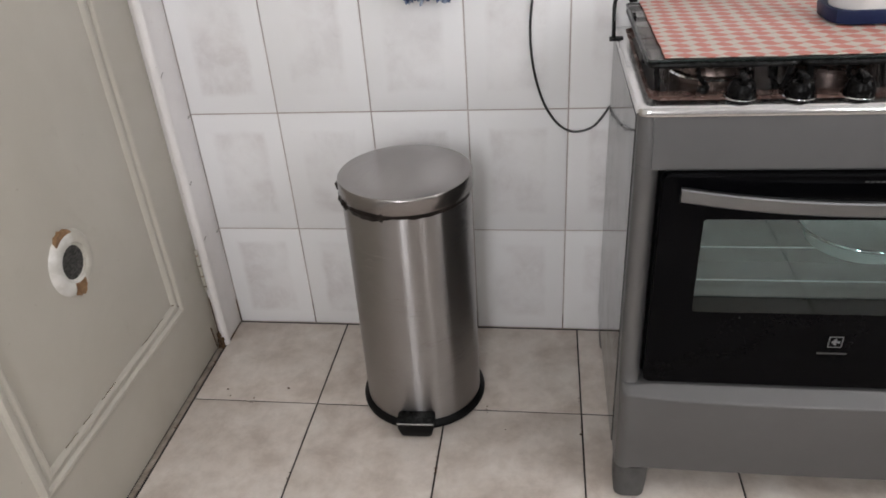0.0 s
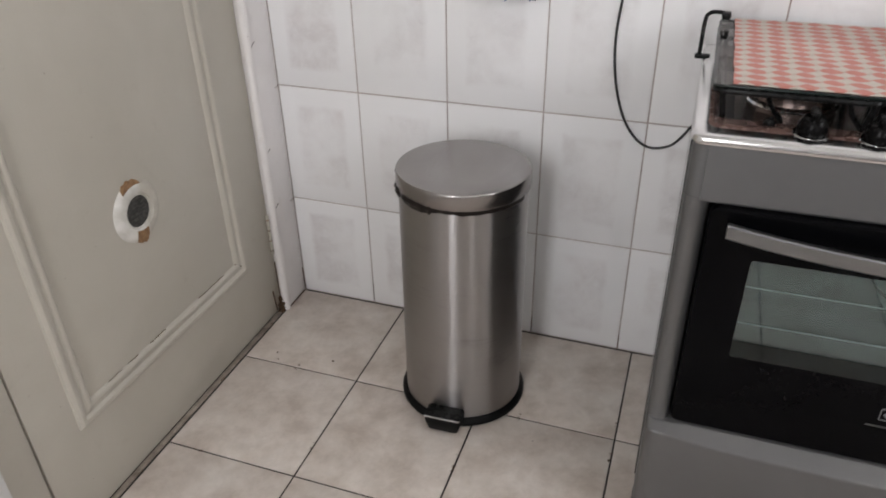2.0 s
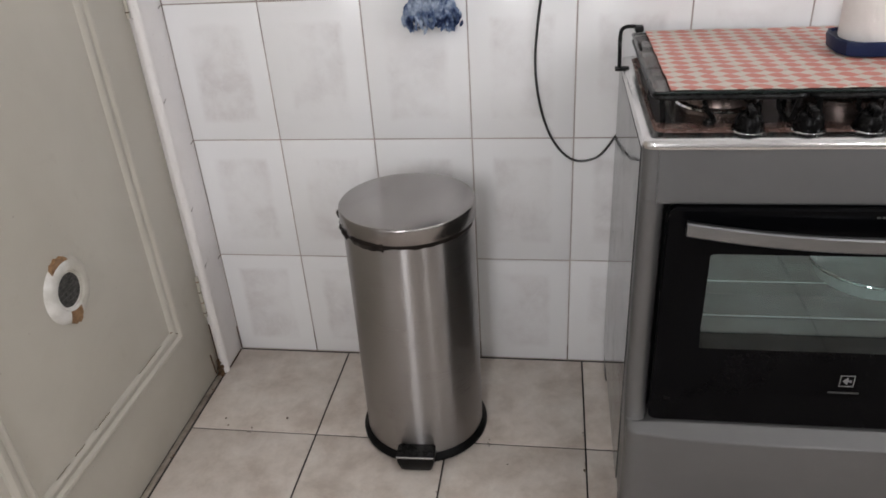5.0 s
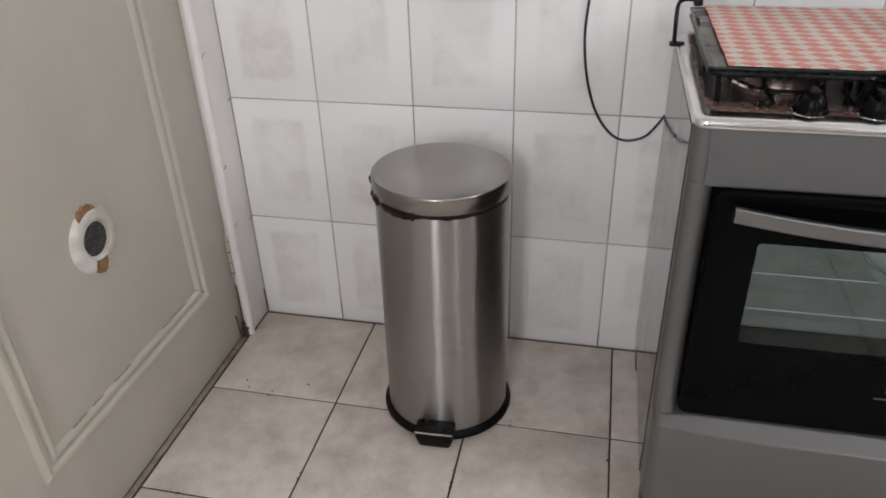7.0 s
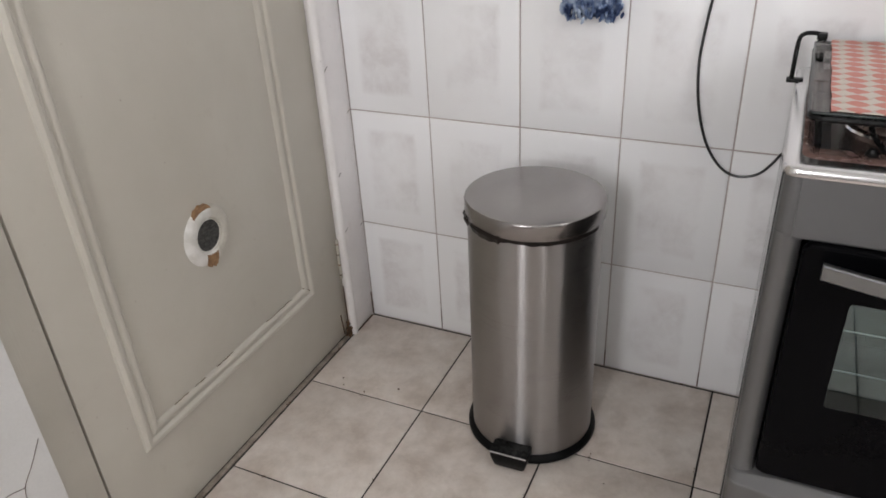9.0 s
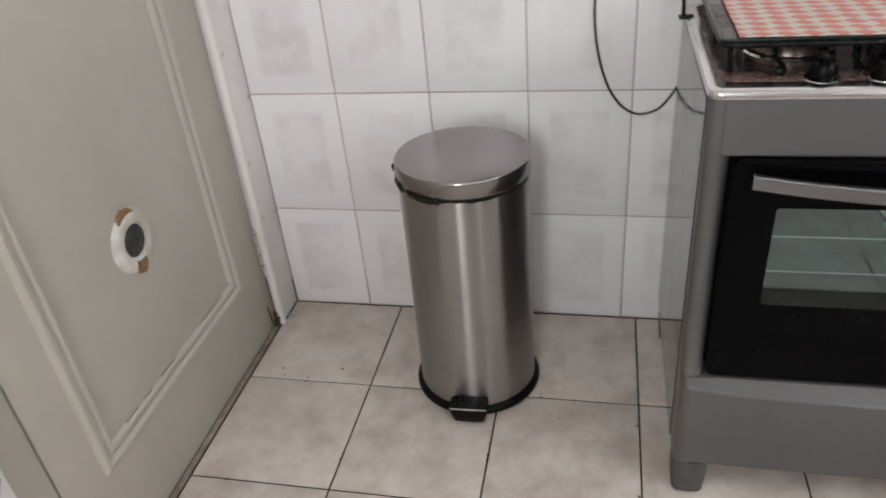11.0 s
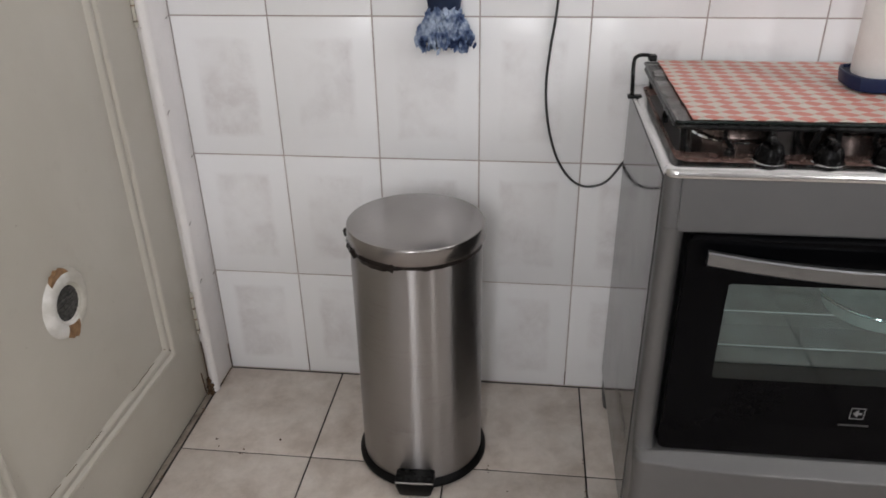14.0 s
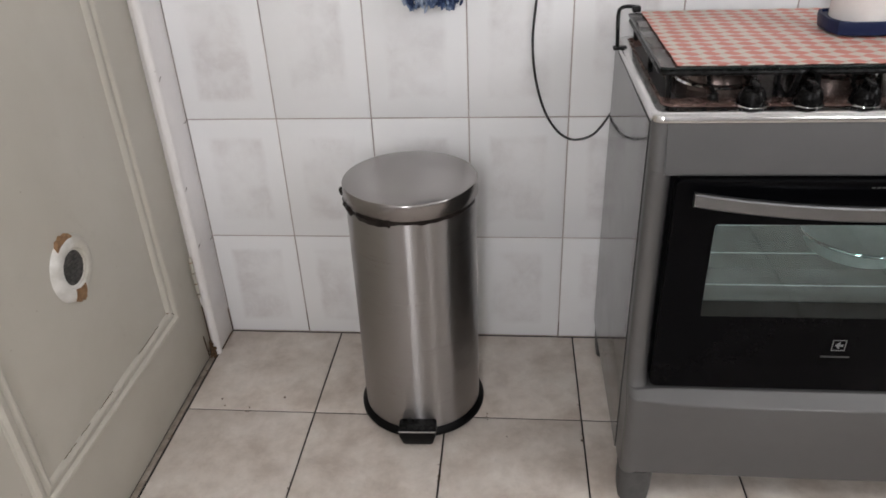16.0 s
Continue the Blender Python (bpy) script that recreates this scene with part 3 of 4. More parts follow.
# ---- stove ----
SX0, SX1, SYF, SYB = 1.090, 1.882, -0.556, -0.020
stove = thing("gas_stove", pose(0, 0, 0), "five-burner stainless steel gas stove with a black glass oven door", "stove")
body = part("body", box(SX0 + 0.06, SX1 - 0.06, SYF + 0.020, SYB, 0.766, 0.858), M_STOVE, stove, "grey stainless steel body", smooth=False)
for x0, x1 in ((SX0, SX0 + 0.062), (SX1 - 0.062, SX1)):
    xi = (x0, x0 + 0.0425) if x0 == SX0 else (x1 - 0.0425, x1)
    part("corner_post", loft([rounded(x0, x1, SYF + d, SYB, 0.022, z, 8) for z, d in ((0.775, 0), (0.864, 0.014))]), M_STOVE, body)
    part("side_post", loft([rounded(*xi, SYF + d, SYB, 0.020, z, 8) for z, d in ((0.45, -0.004), (0.60, -0.001), (0.7749, 0))]), M_STOVE, body)
    part("lower_post", loft([rounded(*xi, SYF - d, SYB, 0.020, z, 8) for z, d in ((0.084, 0.046), (0.22, 0.0455), (0.26, 0.042), (0.285, 0.034), (0.300, 0.024), (0.315, 0.016), (0.34, 0.010), (0.40, 0.006), (0.4499, 0.004))]), M_STOVE, body)
part("plinth", box(SX0 + 0.06, SX1 - 0.06, SYF + 0.001, SYB, 0.084, 0.312), M_STOVE, body, smooth=False)
part("rear_panel", box(SX0 + 0.06, SX1 - 0.06, SYB - 0.012, SYB - 0.001, 0.31, 0.768), M_STOVE, body, smooth=False)
# added black block that deepens the shade on the floor beneath
part("skirt", box(SX0 + 0.03, SX1 - 0.03, SYF + 0.075, SYB - 0.02, 0.012, 0.0838), M_ENAMEL, body, "black block added to darken the gap under the stove", smooth=False)
# polished side sheets
for x0, x1 in ((SX0 - 0.0025, SX0 + 0.001), (SX1 - 0.001, SX1 + 0.0025)):
    part("side_panel", box(x0, x1, SYF + 0.034, SYB - 0.004, 0.082, 0.858, 0.001, 1), M_SIDE, stove, "shiny steel side panel that mirrors the tiles")
for x0, x1 in ((SX0 - 0.001, SX0 + 0.072), (SX1 - 0.072, SX1 + 0.001)):
    for y0, y1, out in ((SYF - 0.0450, SYF + 0.020, 0.010), (SYB - 0.085, SYB - 0.01, 0.0)):
        part("foot", loft([rounded(x0 + 0.009, x1 - 0.012, y0 - out + 0.006, y1 - 0.014, 0.014, 0.0, 5), rounded(x0 + 0.003, x1 - 0.006, y0 - out, y1 - 0.010, 0.018, 0.007, 5), rounded(x0 + 0.0005, x1 - 0.001, y0 - out * 0.6, y1 - 0.004, 0.022, 0.035, 5), rounded(x0, x1 + 0.003, y0, y1, 0.026, 0.0815, 5)]), M_FOOT, stove, "grey plastic foot")


part("control_panel", loft([[(x, SYF + 0.030, 0.772), (x, SYF - 0.004, 0.772), (x, SYF - 0.005, 0.775), (x, SYF + 0.0095, 0.865), (x, SYF + 0.030, 0.865)] for x in (SX0 + 0.026, SX1 - 0.026)]), M_STOVE, stove, smooth=False)
# lower front with a slanted upper lip, wrapping round the corners
cols = []
PX0, PX1 = SX0 + 0.0015, SX1 - 0.0015
for dx, back in [(0.0, 0.020), (0.002, 0.012), (0.007, 0.005), (0.014, 0.001)] + [(0.020 + (PX1 - PX0 - 0.040) * k / 24, 0.0) for k in range(25)] + [(PX1 - PX0 - d, q) for d, q in ((0.014, 0.001), (0.007, 0.005), (0.002, 0.012), (0.0, 0.020))]:
    f = dx / (PX1 - PX0)
    x = PX0 + dx
    b = 0.004 * (1 - (2 * f - 1) ** 2)
    e = min(1.0, min(dx, PX1 - PX0 - dx) / 0.085)
    lip = 0.006 + 0.013 * (1 - (2 * f - 1) ** 4) * e
    yb, yf = SYF + 0.028, SYF - 0.0470 - b + back
    top = yf + 0.0180 + 0.009 * e
    low = 0.298 - lip
    cols.append([(x, yb, 0.0815), (x, yf + 0.010, 0.0815), (x, yf + 0.004, 0.0850), (x, yf + 0.0016, 0.12), (x, yf + 0.0004, 0.20), (x, yf, low - 0.006), (x, yf + 0.0008, low - 0.0015),
                 *[(x, yf + 0.0020 + (top - yf - 0.002) * k, low + 0.0005 + (0.3030 - low) * k) for k in (0.0, 0.1, 0.5, 0.92, 1.0)], (x, top + 0.003, 0.3040), (x, yb, 0.3040)])
part("lower_panel", loft(cols), M_STOVE, stove, "bowed steel panel below the oven")
# oven door: black glass with an opening for the window
DX0, DX1, DZ0, DZ1 = 1.134, 1.836, 0.3065, 0.770
WX0, WX1, WZ0, WZ1 = 1.212, 1.758, 0.484, 0.684
YF, YB = SYF - 0.020, SYF - 0.001
oven_door = part("oven_door", box(DX0 + 0.012, DX1 - 0.012, YB - 0.004, YB - 0.001, DZ0 + 0.012, WZ0 - 0.02), M_ENAMEL, stove, "black glass oven door")
outer = lambda y, d=0.0, r=0.016: [(x, y, z) for x, z, _ in rounded(DX0 + d, DX1 - d, DZ0 + d, DZ1 - d, max(r - d, 0.003), 0, 5)]
inner = lambda y, d=0.0: [(x, y, z) for x, z, _ in rounded(WX0 + d, WX1 - d, WZ0 + d, WZ1 - d, 0.006, 0, 5)]
loops = [outer(YB), outer(YF + 0.003), outer(YF, 0.003), inner(YF), inner(YB), outer(YB)]
part("door_glass", loft(loops, False, False), M_BLACKGLASS, oven_door, "glossy black glass surround")
part("oven_window", box(WX0 - 0.0005, WX1 + 0.0005, YF + 0.0012, YF + 0.0032, WZ0 - 0.0005, WZ1 + 0.0005), M_OVEN_GLASS, oven_door, "tinted see-through oven window", smooth=False)
part("printed_strip", box(WX0 + 0.0005, WX1 - 0.0005, YF - 0.0004, YF + 0.0008, WZ0 + 0.0005, 0.519), M_FRIT, oven_door, "darker printed strip along the window", smooth=False)
# curved handle
cols = []
for i in range(33):
    f = i / 32
    x = 1.1635 + (1.8065 - 1.1635) * f
    s = 1 - (2 * f - 1) ** 2
    zc, yc = 0.7425 - 0.0175 * s, YF - 0.020 - 0.020 * s
    hh = 0.0130
    cols.append([(x, yc + 0.006, zc - hh), (x, yc - 0.003, zc - hh), (x, yc - 0.0055, zc - hh + 0.0025), (x, yc - 0.0055, zc + hh - 0.0025), (x, yc - 0.003, zc + hh), (x, yc + 0.006, zc + hh)])
handle = part("handle", loft(cols), M_HANDLE, oven_door, "curved brushed steel handle")
for x in (1.180, 1.790):
    part("handle_mount", box(x - 0.012, x + 0.012, YF - 0.018, YF + 0.001, 0.724, 0.746, 0.004), M_ENAMEL, handle)
# emblem as plain shapes, and small print as bars
EX, EZ, EY = 1.4825, 0.4205, YF - 0.0009


def flat_shape(points, y, depth=0.0006):
    return loft([[(x, y + depth, z) for x, z in points], [(x, y, z) for x, z in points]])


part("emblem_frame", loft([[(EX + sx * w, EY + dy, EZ + sz * w) for sx, sz in ((-1, -1), (1, -1), (1, 1), (-1, 1))] for w, dy in ((0.0128, 0.0008), (0.0128, 0.0), (0.0112, 0.0), (0.0112, 0.0008), (0.0128, 0.0008))], False, False), M_PRINT, oven_door, "grey square emblem outline", smooth=False)
part("emblem_mark", flat_shape([(EX - 0.008, EZ), (EX + 0.001, EZ + 0.009), (EX + 0.002, EZ + 0.002), (EX + 0.008, EZ + 0.003), (EX + 0.008, EZ - 0.003), (EX + 0.002, EZ - 0.002), (EX + 0.001, EZ - 0.009)], EY), M_PRINT, oven_door, smooth=False)
part("emblem_bar", box(EX - 0.0290, EX + 0.0250, EY, EY + 0.0006, 0.3912, 0.3950), M_FAINT, oven_door, "plain grey bar under the emblem", smooth=False)
for k in range(4):
    part("print_bar", box(1.462 + 0.0085 * k, 1.468 + 0.0085 * k, EY, EY + 0.0006, 0.7555, 0.7585), M_FAINT, oven_door, smooth=False)
# oven cavity behind the window
cav = box(1.156, 1.816, -0.152, -0.148, 0.330, 0.762)
for q in ((1.154, 1.158, -0.552, -0.152, 0.330, 0.762), (1.814, 1.818, -0.552, -0.152, 0.330, 0.762), (1.158, 1.814, -0.552, -0.152, 0.330, 0.334), (1.158, 1.814, -0.552, -0.152, 0.758, 0.762)):
    box(*q, bm=cav)
part("oven_cavity", cav, M_CAVITY, stove, "grey enamelled oven cavity", smooth=False)
# burner table
TX0, TX1, TYF, TYB = SX0 - 0.004, SX1 + 0.004, SYF + 0.008, -0.012
loops = [rounded(TX0 + 0.004, TX1 - 0.004, TYF + 0.004, TYB, 0.020, 0.862), rounded(TX0 + 0.0005, TX1 - 0.0005, TYF - 0.0022, TYB, 0.022, 0.8655), rounded(TX0, TX1, TYF - 0.003, TYB, 0.022, 0.8690), rounded(TX0 + 0.0008, TX1 - 0.0008, TYF - 0.0018, TYB, 0.022, 0.8755),
         rounded(TX0 + 0.003, TX1 - 0.003, TYF + 0.001, TYB - 0.002, 0.022, 0.8788), rounded(TX0 + 0.010, TX1 - 0.010, TYF + 0.010, TYB - 0.006, 0.022, 0.8808), rounded(TX0 + 0.024, TX1 - 0.024, TYF + 0.036, TYB - 0.018, 0.022, 0.8808)]
table = part("burner_table", loft(loops, True, False), M_TOP, stove, "polished steel burner table")
# well and inner rim carry the reflected brown in their colour
loops = [rounded(TX0 + 0.024, TX1 - 0.024, TYF + 0.036, TYB - 0.018, 0.022, 0.8808), rounded(TX0 + 0.028, TX1 - 0.028, TYF + 0.084, TYB - 0.02, 0.022, 0.8804), rounded(TX0 + 0.034, TX1 - 0.034, TYF + 0.092, TYB - 0.026, 0.022, 0.8750),
         rounded(TX0 + 0.042, TX1 - 0.042, TYF + 0.104, TYB - 0.034, 0.022, 0.8585), rounded(TX0 + 0.12, TX1 - 0.12, TYF + 0.18, TYB - 0.10, 0.022, 0.8570)]
part("well", loft(loops, False, True), M_WELL, table, "recessed steel well, brown tint imitating the cloth's reflection")
for x, y, r in ((1.248, -0.310, 0.046), (1.238, -0.140, 0.032), (1.486, -0.250, 0.055), (1.734, -0.345, 0.032), (1.734, -0.140, 0.040)):
    burner = part("burner", lathe([(r + 0.030, -0.0128), (r + 0.030, 0.001), (r + 0.020, 0.006), (r + 0.016, 0.018), (r + 0.014, 0.021), (r + 0.004, 0.021), (r + 0.002, 0.014)], 56, True, False), M_BURNER, stove, "burner with a bright aluminium ring", at=pose(x, y, 0.8700))
    part("drip_ring", lathe([(r + 0.024, 0.0035), (r + 0.027, 0.0055), (r + 0.031, 0.0045), (r + 0.033, 0.0010), (r + 0.0305, -0.001)], 56, False, False), M_CHROME, burner, "bright ring round the burner")
    part("burner_cap", lathe([(r, 0.012), (r + 0.001, 0.024), (r - 0.003, 0.029), (r * 0.6, 0.031), (0.0, 0.0315)], 48, True, False), M_ENAMEL, burner, "matt black burner cap")
for k in range(6):
    x = 1.2630 + 0.0942 * k
    knob = part("knob", lathe([(0.0235, 0.0), (0.0240, 0.004), (0.0236, 0.013), (0.0222, 0.017), (0.0195, 0.024), (0.0165, 0.0275), (0.0, 0.0285)], 40, True, False), M_KNOB, stove, "black plastic knob with a bright collar", at=pose(x, -0.497, 0.8812, 6, 0, 0))
    part("collar", lathe([(0.0230, -0.0010), (0.0262, -0.0010), (0.0274, 0.0008), (0.0266, 0.0028), (0.0235, 0.0032)], 40, False, False), M_CHROME, knob, "bright chrome collar")
    part("grip", box(-0.0065, 0.0065, -0.018, 0.018, 0.024, 0.040, 0.004), M_KNOB, knob, at=pose(0, 0, 0, 0, 0, (0, 4, -3, 2, 0, 5)[k]))
part("igniter_button", lathe([(0.0100, 0), (0.0100, 0.004), (0.0075, 0.0055), (0.006, 0.010), (0.0, 0.0105)], 24, True, False), M_ENAMEL, stove, "small black igniter button", at=pose(1.203, -0.474, 0.8808))
# cast grates: three frames with fingers and feet
GT, GZ = 0.0055, 0.926
for gi, (gx0, gx1) in enumerate(((1.112, 1.362), (1.368, 1.606), (1.612, 1.860))):
    grate = part("grate", tube(rounded(gx0, gx1, -0.463, -0.045, 0.02, GZ, 4), GT, 8, closed=True), M_ENAMEL, stove, "black enamelled cast grate")
    ys = (-0.345, -0.140) if gi != 1 else (-0.250,)
    xc = (1.238, 1.486, 1.734)[gi]
    for yc in ys:
        for a, b in (((gx0, yc), (xc - 0.028, yc)), ((gx1, yc), (xc + 0.028, yc)), ((xc, yc - (0.116 if gi != 1 else 0.211)), (xc, yc - 0.028)), ((xc, yc + (0.095 if gi != 1 else 0.205)), (xc, yc + 0.028))):
            part("finger", tube([(a[0], a[1], GZ), ((a[0] + b[0]) / 2, (a[1] + b[1]) / 2, GZ), (b[0], b[1], GZ), (b[0], b[1], GZ - 0.014)], GT * 0.9, 6), M_ENAMEL, grate)
    for fx in (gx0 + 0.012, gx1 - 0.012):
        for fy in (-0.459, -0.262, -0.05):
            part("grate_foot", tube([(fx, fy, GZ), (fx + (0.004 if fx < xc else -0.004), fy + 0.006, GZ - 0.03), (fx + (0.008 if fx < xc else -0.008), fy + 0.02, 0.863)], GT, 6), M_ENAMEL, grate)
    for fx in (xc - 0.045, xc + 0.075):
        part("grate_brace", tube([(fx, -0.461, GZ - 0.002), (fx + 0.010, -0.436, GZ - 0.028), (fx + 0.028, -0.424, GZ - 0.052), (fx + 0.034, -0.410, GZ - 0.066)], GT * 0.8, 6), M_ENAMEL, grate)
# glass lid folded down over the grates
lid_glass = part("glass_lid", box(1.112, 1.862, -0.4605, -0.036, GZ + 0.0060, GZ + 0.0098), M_LID_GLASS, stove, "smoked glass lid folded down over the grates", smooth=False)
part("lid_edge", tube(rounded(1.1105, 1.8635, -0.4620, -0.0345, 0.006, GZ + 0.0079, 3), 0.0025, 8, closed=True), M_LID_EDGE, lid_glass, "dark greenish edge of the glass")
# wire lid support at the rear corner
hook = part("lid_support", tube(glide([(1.078, -0.118, 0.880), (1.079, -0.112, 0.893), (1.080, -0.085, 0.945), (1.088, -0.078, 0.958), (1.105, -0.076, 0.960), (1.124, -0.078, 0.957)], 6), 0.0042, 8), M_ENAMEL, stove, "bent black wire lid support")
part("clip", box(1.070, 1.100, -0.124, -0.106, 0.876, 0.8835, 0.002), M_ENAMEL, hook)
part("clip", box(1.110, 1.128, -0.090, -0.068, 0.949, 0.962, 0.003), M_ENAMEL, hook)

# ---- oven contents ----
rack = thing("oven_rack", pose(0, 0, 0.5275), "bright wire rack inside the oven behind the glass", "oven rack")
for y in (-0.530, -0.407, -0.285, -0.165):
    part("rack_wire", tube([(1.162, y, 0), (1.486, y, 0), (1.810, y, 0)], 0.0014, 8), M_ALU, rack)
for x in (1.162, 1.810):
    part("rack_rail", tube([(x, -0.532, -0.003), (x, -0.35, -0.003), (x, -0.160, -0.003)], 0.0030, 8), M_ALU, rack)
# added pan: gives the bright arc on the oven glass a solid shape
pan = tagged(part("baking_pan", lathe([(0.088, 0.0), (0.098, 0.004), (0.110, 0.036), (0.119, 0.038), (0.120, 0.043), (0.109, 0.042), (0.096, 0.010), (0.0, 0.007)], 64, True, False), M_PAN, at=pose(1.562, -0.380, 0.5300)), "round metal pan added in the oven to form the glass's bright arc", "pan")
part("rim", tube([(0.1195 * math.cos(a), 0.1195 * math.sin(a), 0.0425) for a in (2 * math.pi * k / 64 for k in range(64))], 0.0032, 8, closed=True), M_CHROME, pan, "bright rim that draws the arc on the glass")

# ---- cloths and roll on the stove ----
def cloth(name, x0, x1, y0, y1, seed, label, curl, notch):
    """A thin printed cloth lying over the grates, sagging between the bars."""
    nx, ny = 60, 44
    top = []
    for j in range(ny + 1):
        for i in range(nx + 1):
            u, v = i / nx, j / ny
            x = x0 + (x1 - x0) * u + 0.0025 * noise.noise(Vector((v * 9, seed, 0)))
            y = y0 + notch(u) + (y1 - y0 - notch(u)) * v + 0.0030 * noise.noise(Vector((u * 14, seed + 5, 0)))
            z = GZ + 0.0135 + 0.0016 * noise.noise(Vector((x * 11, y * 11, 2.0))) + curl(u, v)
            top.append((x, y, z))
    k = (nx + 1) * (ny + 1)
    bm = bmesh.new()
    vs = [bm.verts.new(p) for p in top] + [bm.verts.new((x, y, z - 0.0016)) for x, y, z in top]
    w = nx + 1
    for j in range(ny):
        for i in range(nx):
            a = j * w + i
            bm.faces.new((vs[a], vs[a + 1], vs[a + w + 1], vs[a + w]))
            bm.faces.new((vs[k + a], vs[k + a + w], vs[k + a + w + 1], vs[k + a + 1]))
    rim = [i for i in range(nx)] + [nx + j * w for j in range(ny)] + [ny * w + nx - i for i in range(nx)] + [(ny - j) * w for j in range(ny)]
    for a, b in zip(rim, rim[1:] + rim[:1]):
        bm.faces.new((vs[a], vs[k + a], vs[k + b], vs[b]))
    return tagged(part(name, bm, M_CLOTH), label, "cloth", "printed cloths on the stove")


cloth("stove_cloth", 1.138, 1.640, -0.460, -0.030, 2.0, "cream cloth printed with salmon petals lying over the stove grates",
      lambda u, v: 0.0, lambda u: 0.040 * (max(0, u - 0.80) / 0.20) ** 2)
cloth("stove_cloth", 1.604, 1.868, -0.453, -0.036, 7.0, "second cream and salmon printed cloth overlapping on the stove",
      lambda u, v: 0.0019, lambda u: 0.046 * (max(0, 0.30 - u) / 0.30) ** 2)

roll = thing("paper_towel_holder", pose(1.524, -0.236, GZ + 0.0155), "white paper towel roll on a navy blue holder", "paper towel")
part("base", loft([rounded(-a, a, -b, b, c, z, 2) for a, b, c, z in ((0.058, 0.056, 0.030, 0.0), (0.0655, 0.063, 0.034, 0.003), (0.0690, 0.066, 0.036, 0.024), (0.0680, 0.065, 0.036, 0.0285), (0.0640, 0.061, 0.034, 0.0285), (0.0620, 0.059, 0.033, 0.0240))]), M_BLUE, roll, "navy blue plastic tray base with cut corners")
part("rod", lathe([(0.009, 0.0238), (0.009, 0.285), (0.013, 0.290), (0.013, 0.303), (0.0, 0.310)], 20, True, False), M_BLUE, roll)
part("paper_roll", lathe([(0.020, 0.0245), (0.0548, 0.0245), (0.0558, 0.0265), (0.0558, 0.248), (0.0545, 0.250), (0.020, 0.250), (0.020, 0.0245)], 72, False, False), M_PAPER, roll, "white embossed paper roll")

# ---- hanging duster ----
duster = thing("hanging_duster", pose(0.662, -0.024, 0.985), "navy duster with fluffy mottled blue yarn hanging on tiles", "duster")
prof = ((0.040, 0.050), (0.036, 0.062), (0.037, 0.075), (0.043, 0.10), (0.050, 0.13), (0.048, 0.17), (0.030, 0.21), (0.010, 0.235))
part("neck", loft([[(w * math.cos(2 * math.pi * k / 28) * (1 + 0.05 * math.sin(3 * k)), 0.019 * math.sin(2 * math.pi * k / 28), z) for k in range(28)] for w, z in prof]), M_NAVY, duster, "dark navy gathered fabric")
part("loop", tube([(0.012 * math.cos(a), 0.010, 0.247 + 0.016 * math.sin(a)) for a in (2 * math.pi * k / 20 for k in range(20))], 0.002, 6, closed=True), M_NAVY, duster)
part("hook", tube([(0, 0.0245, 0.262), (0, 0.008, 0.260), (0, 0.0, 0.264), (0, -0.002, 0.272)], 0.0025, 8), M_CHROME, duster)
rnd = random.Random(21)
fluff = bmesh.new()
for k in range(420):
    v = rnd.random()
    z = 0.062 - 0.092 * v
    half = 0.034 + 0.034 * min(1, v * 1.5) - (0.012 if v > 0.9 else 0)
    a = rnd.uniform(0, 2 * math.pi)
    c = Vector((half * math.cos(a) * rnd.uniform(0.75, 1.02), -0.002 + 0.021 * math.sin(a) * rnd.uniform(0.7, 1.0), z))
    b = bmesh.new()
    bmesh.ops.create_icosphere(b, subdivisions=1, radius=1)
    turn = Euler((rnd.uniform(-0.7, 0.7), rnd.uniform(-0.5, 0.5), rnd.uniform(0, 3)))
    for q in b.verts:
        p = Vector((q.co.x * 0.0042, q.co.y * 0.0042, q.co.z * 0.0095))
        p.rotate(turn)
        q.co = c + p
    join(fluff, b)
core = bmesh.new()
bmesh.ops.create_icosphere(core, subdivisions=3, radius=1)
for q in core.verts:
    q.co = Vector((q.co.x * 0.058, q.co.y * 0.017, 0.016 + q.co.z * 0.042))
join(fluff, core)
part("yarn", fluff, M_YARN, duster, "fluffy yarn mottled in navy and pale blue")

# ---- cable ----
pts = glide([(0.925, -0.006, 1.50), (0.921, -0.006, 1.25), (0.913, -0.006, 1.06), (0.902, -0.006, 0.96), (0.896, -0.006, 0.884), (0.899, -0.006, 0.82), (0.909, -0.006, 0.76), (0.926, -0.006, 0.704), (0.947, -0.007, 0.664),
             (0.973, -0.008, 0.635), (1.000, -0.008, 0.622), (1.028, -0.008, 0.624), (1.053, -0.008, 0.636), (1.074, -0.008, 0.662), (1.092, -0.007, 0.690), (1.12, -0.007, 0.72), (1.16, -0.007, 0.73)], 6)
tagged(part("power_cable", tube(pts, 0.0030, 8), M_CABLE), "thin black power cable drooping down the tiles behind the stove", "cable")

# ---- crumbs and dirt ----
rnd = random.Random(5)
CRUMBS = ((0.245, -0.300, 0.0035), (0.075, -0.312, 0.003), (0.092, -0.338, 0.0025), (0.843, -0.42, 0.002))


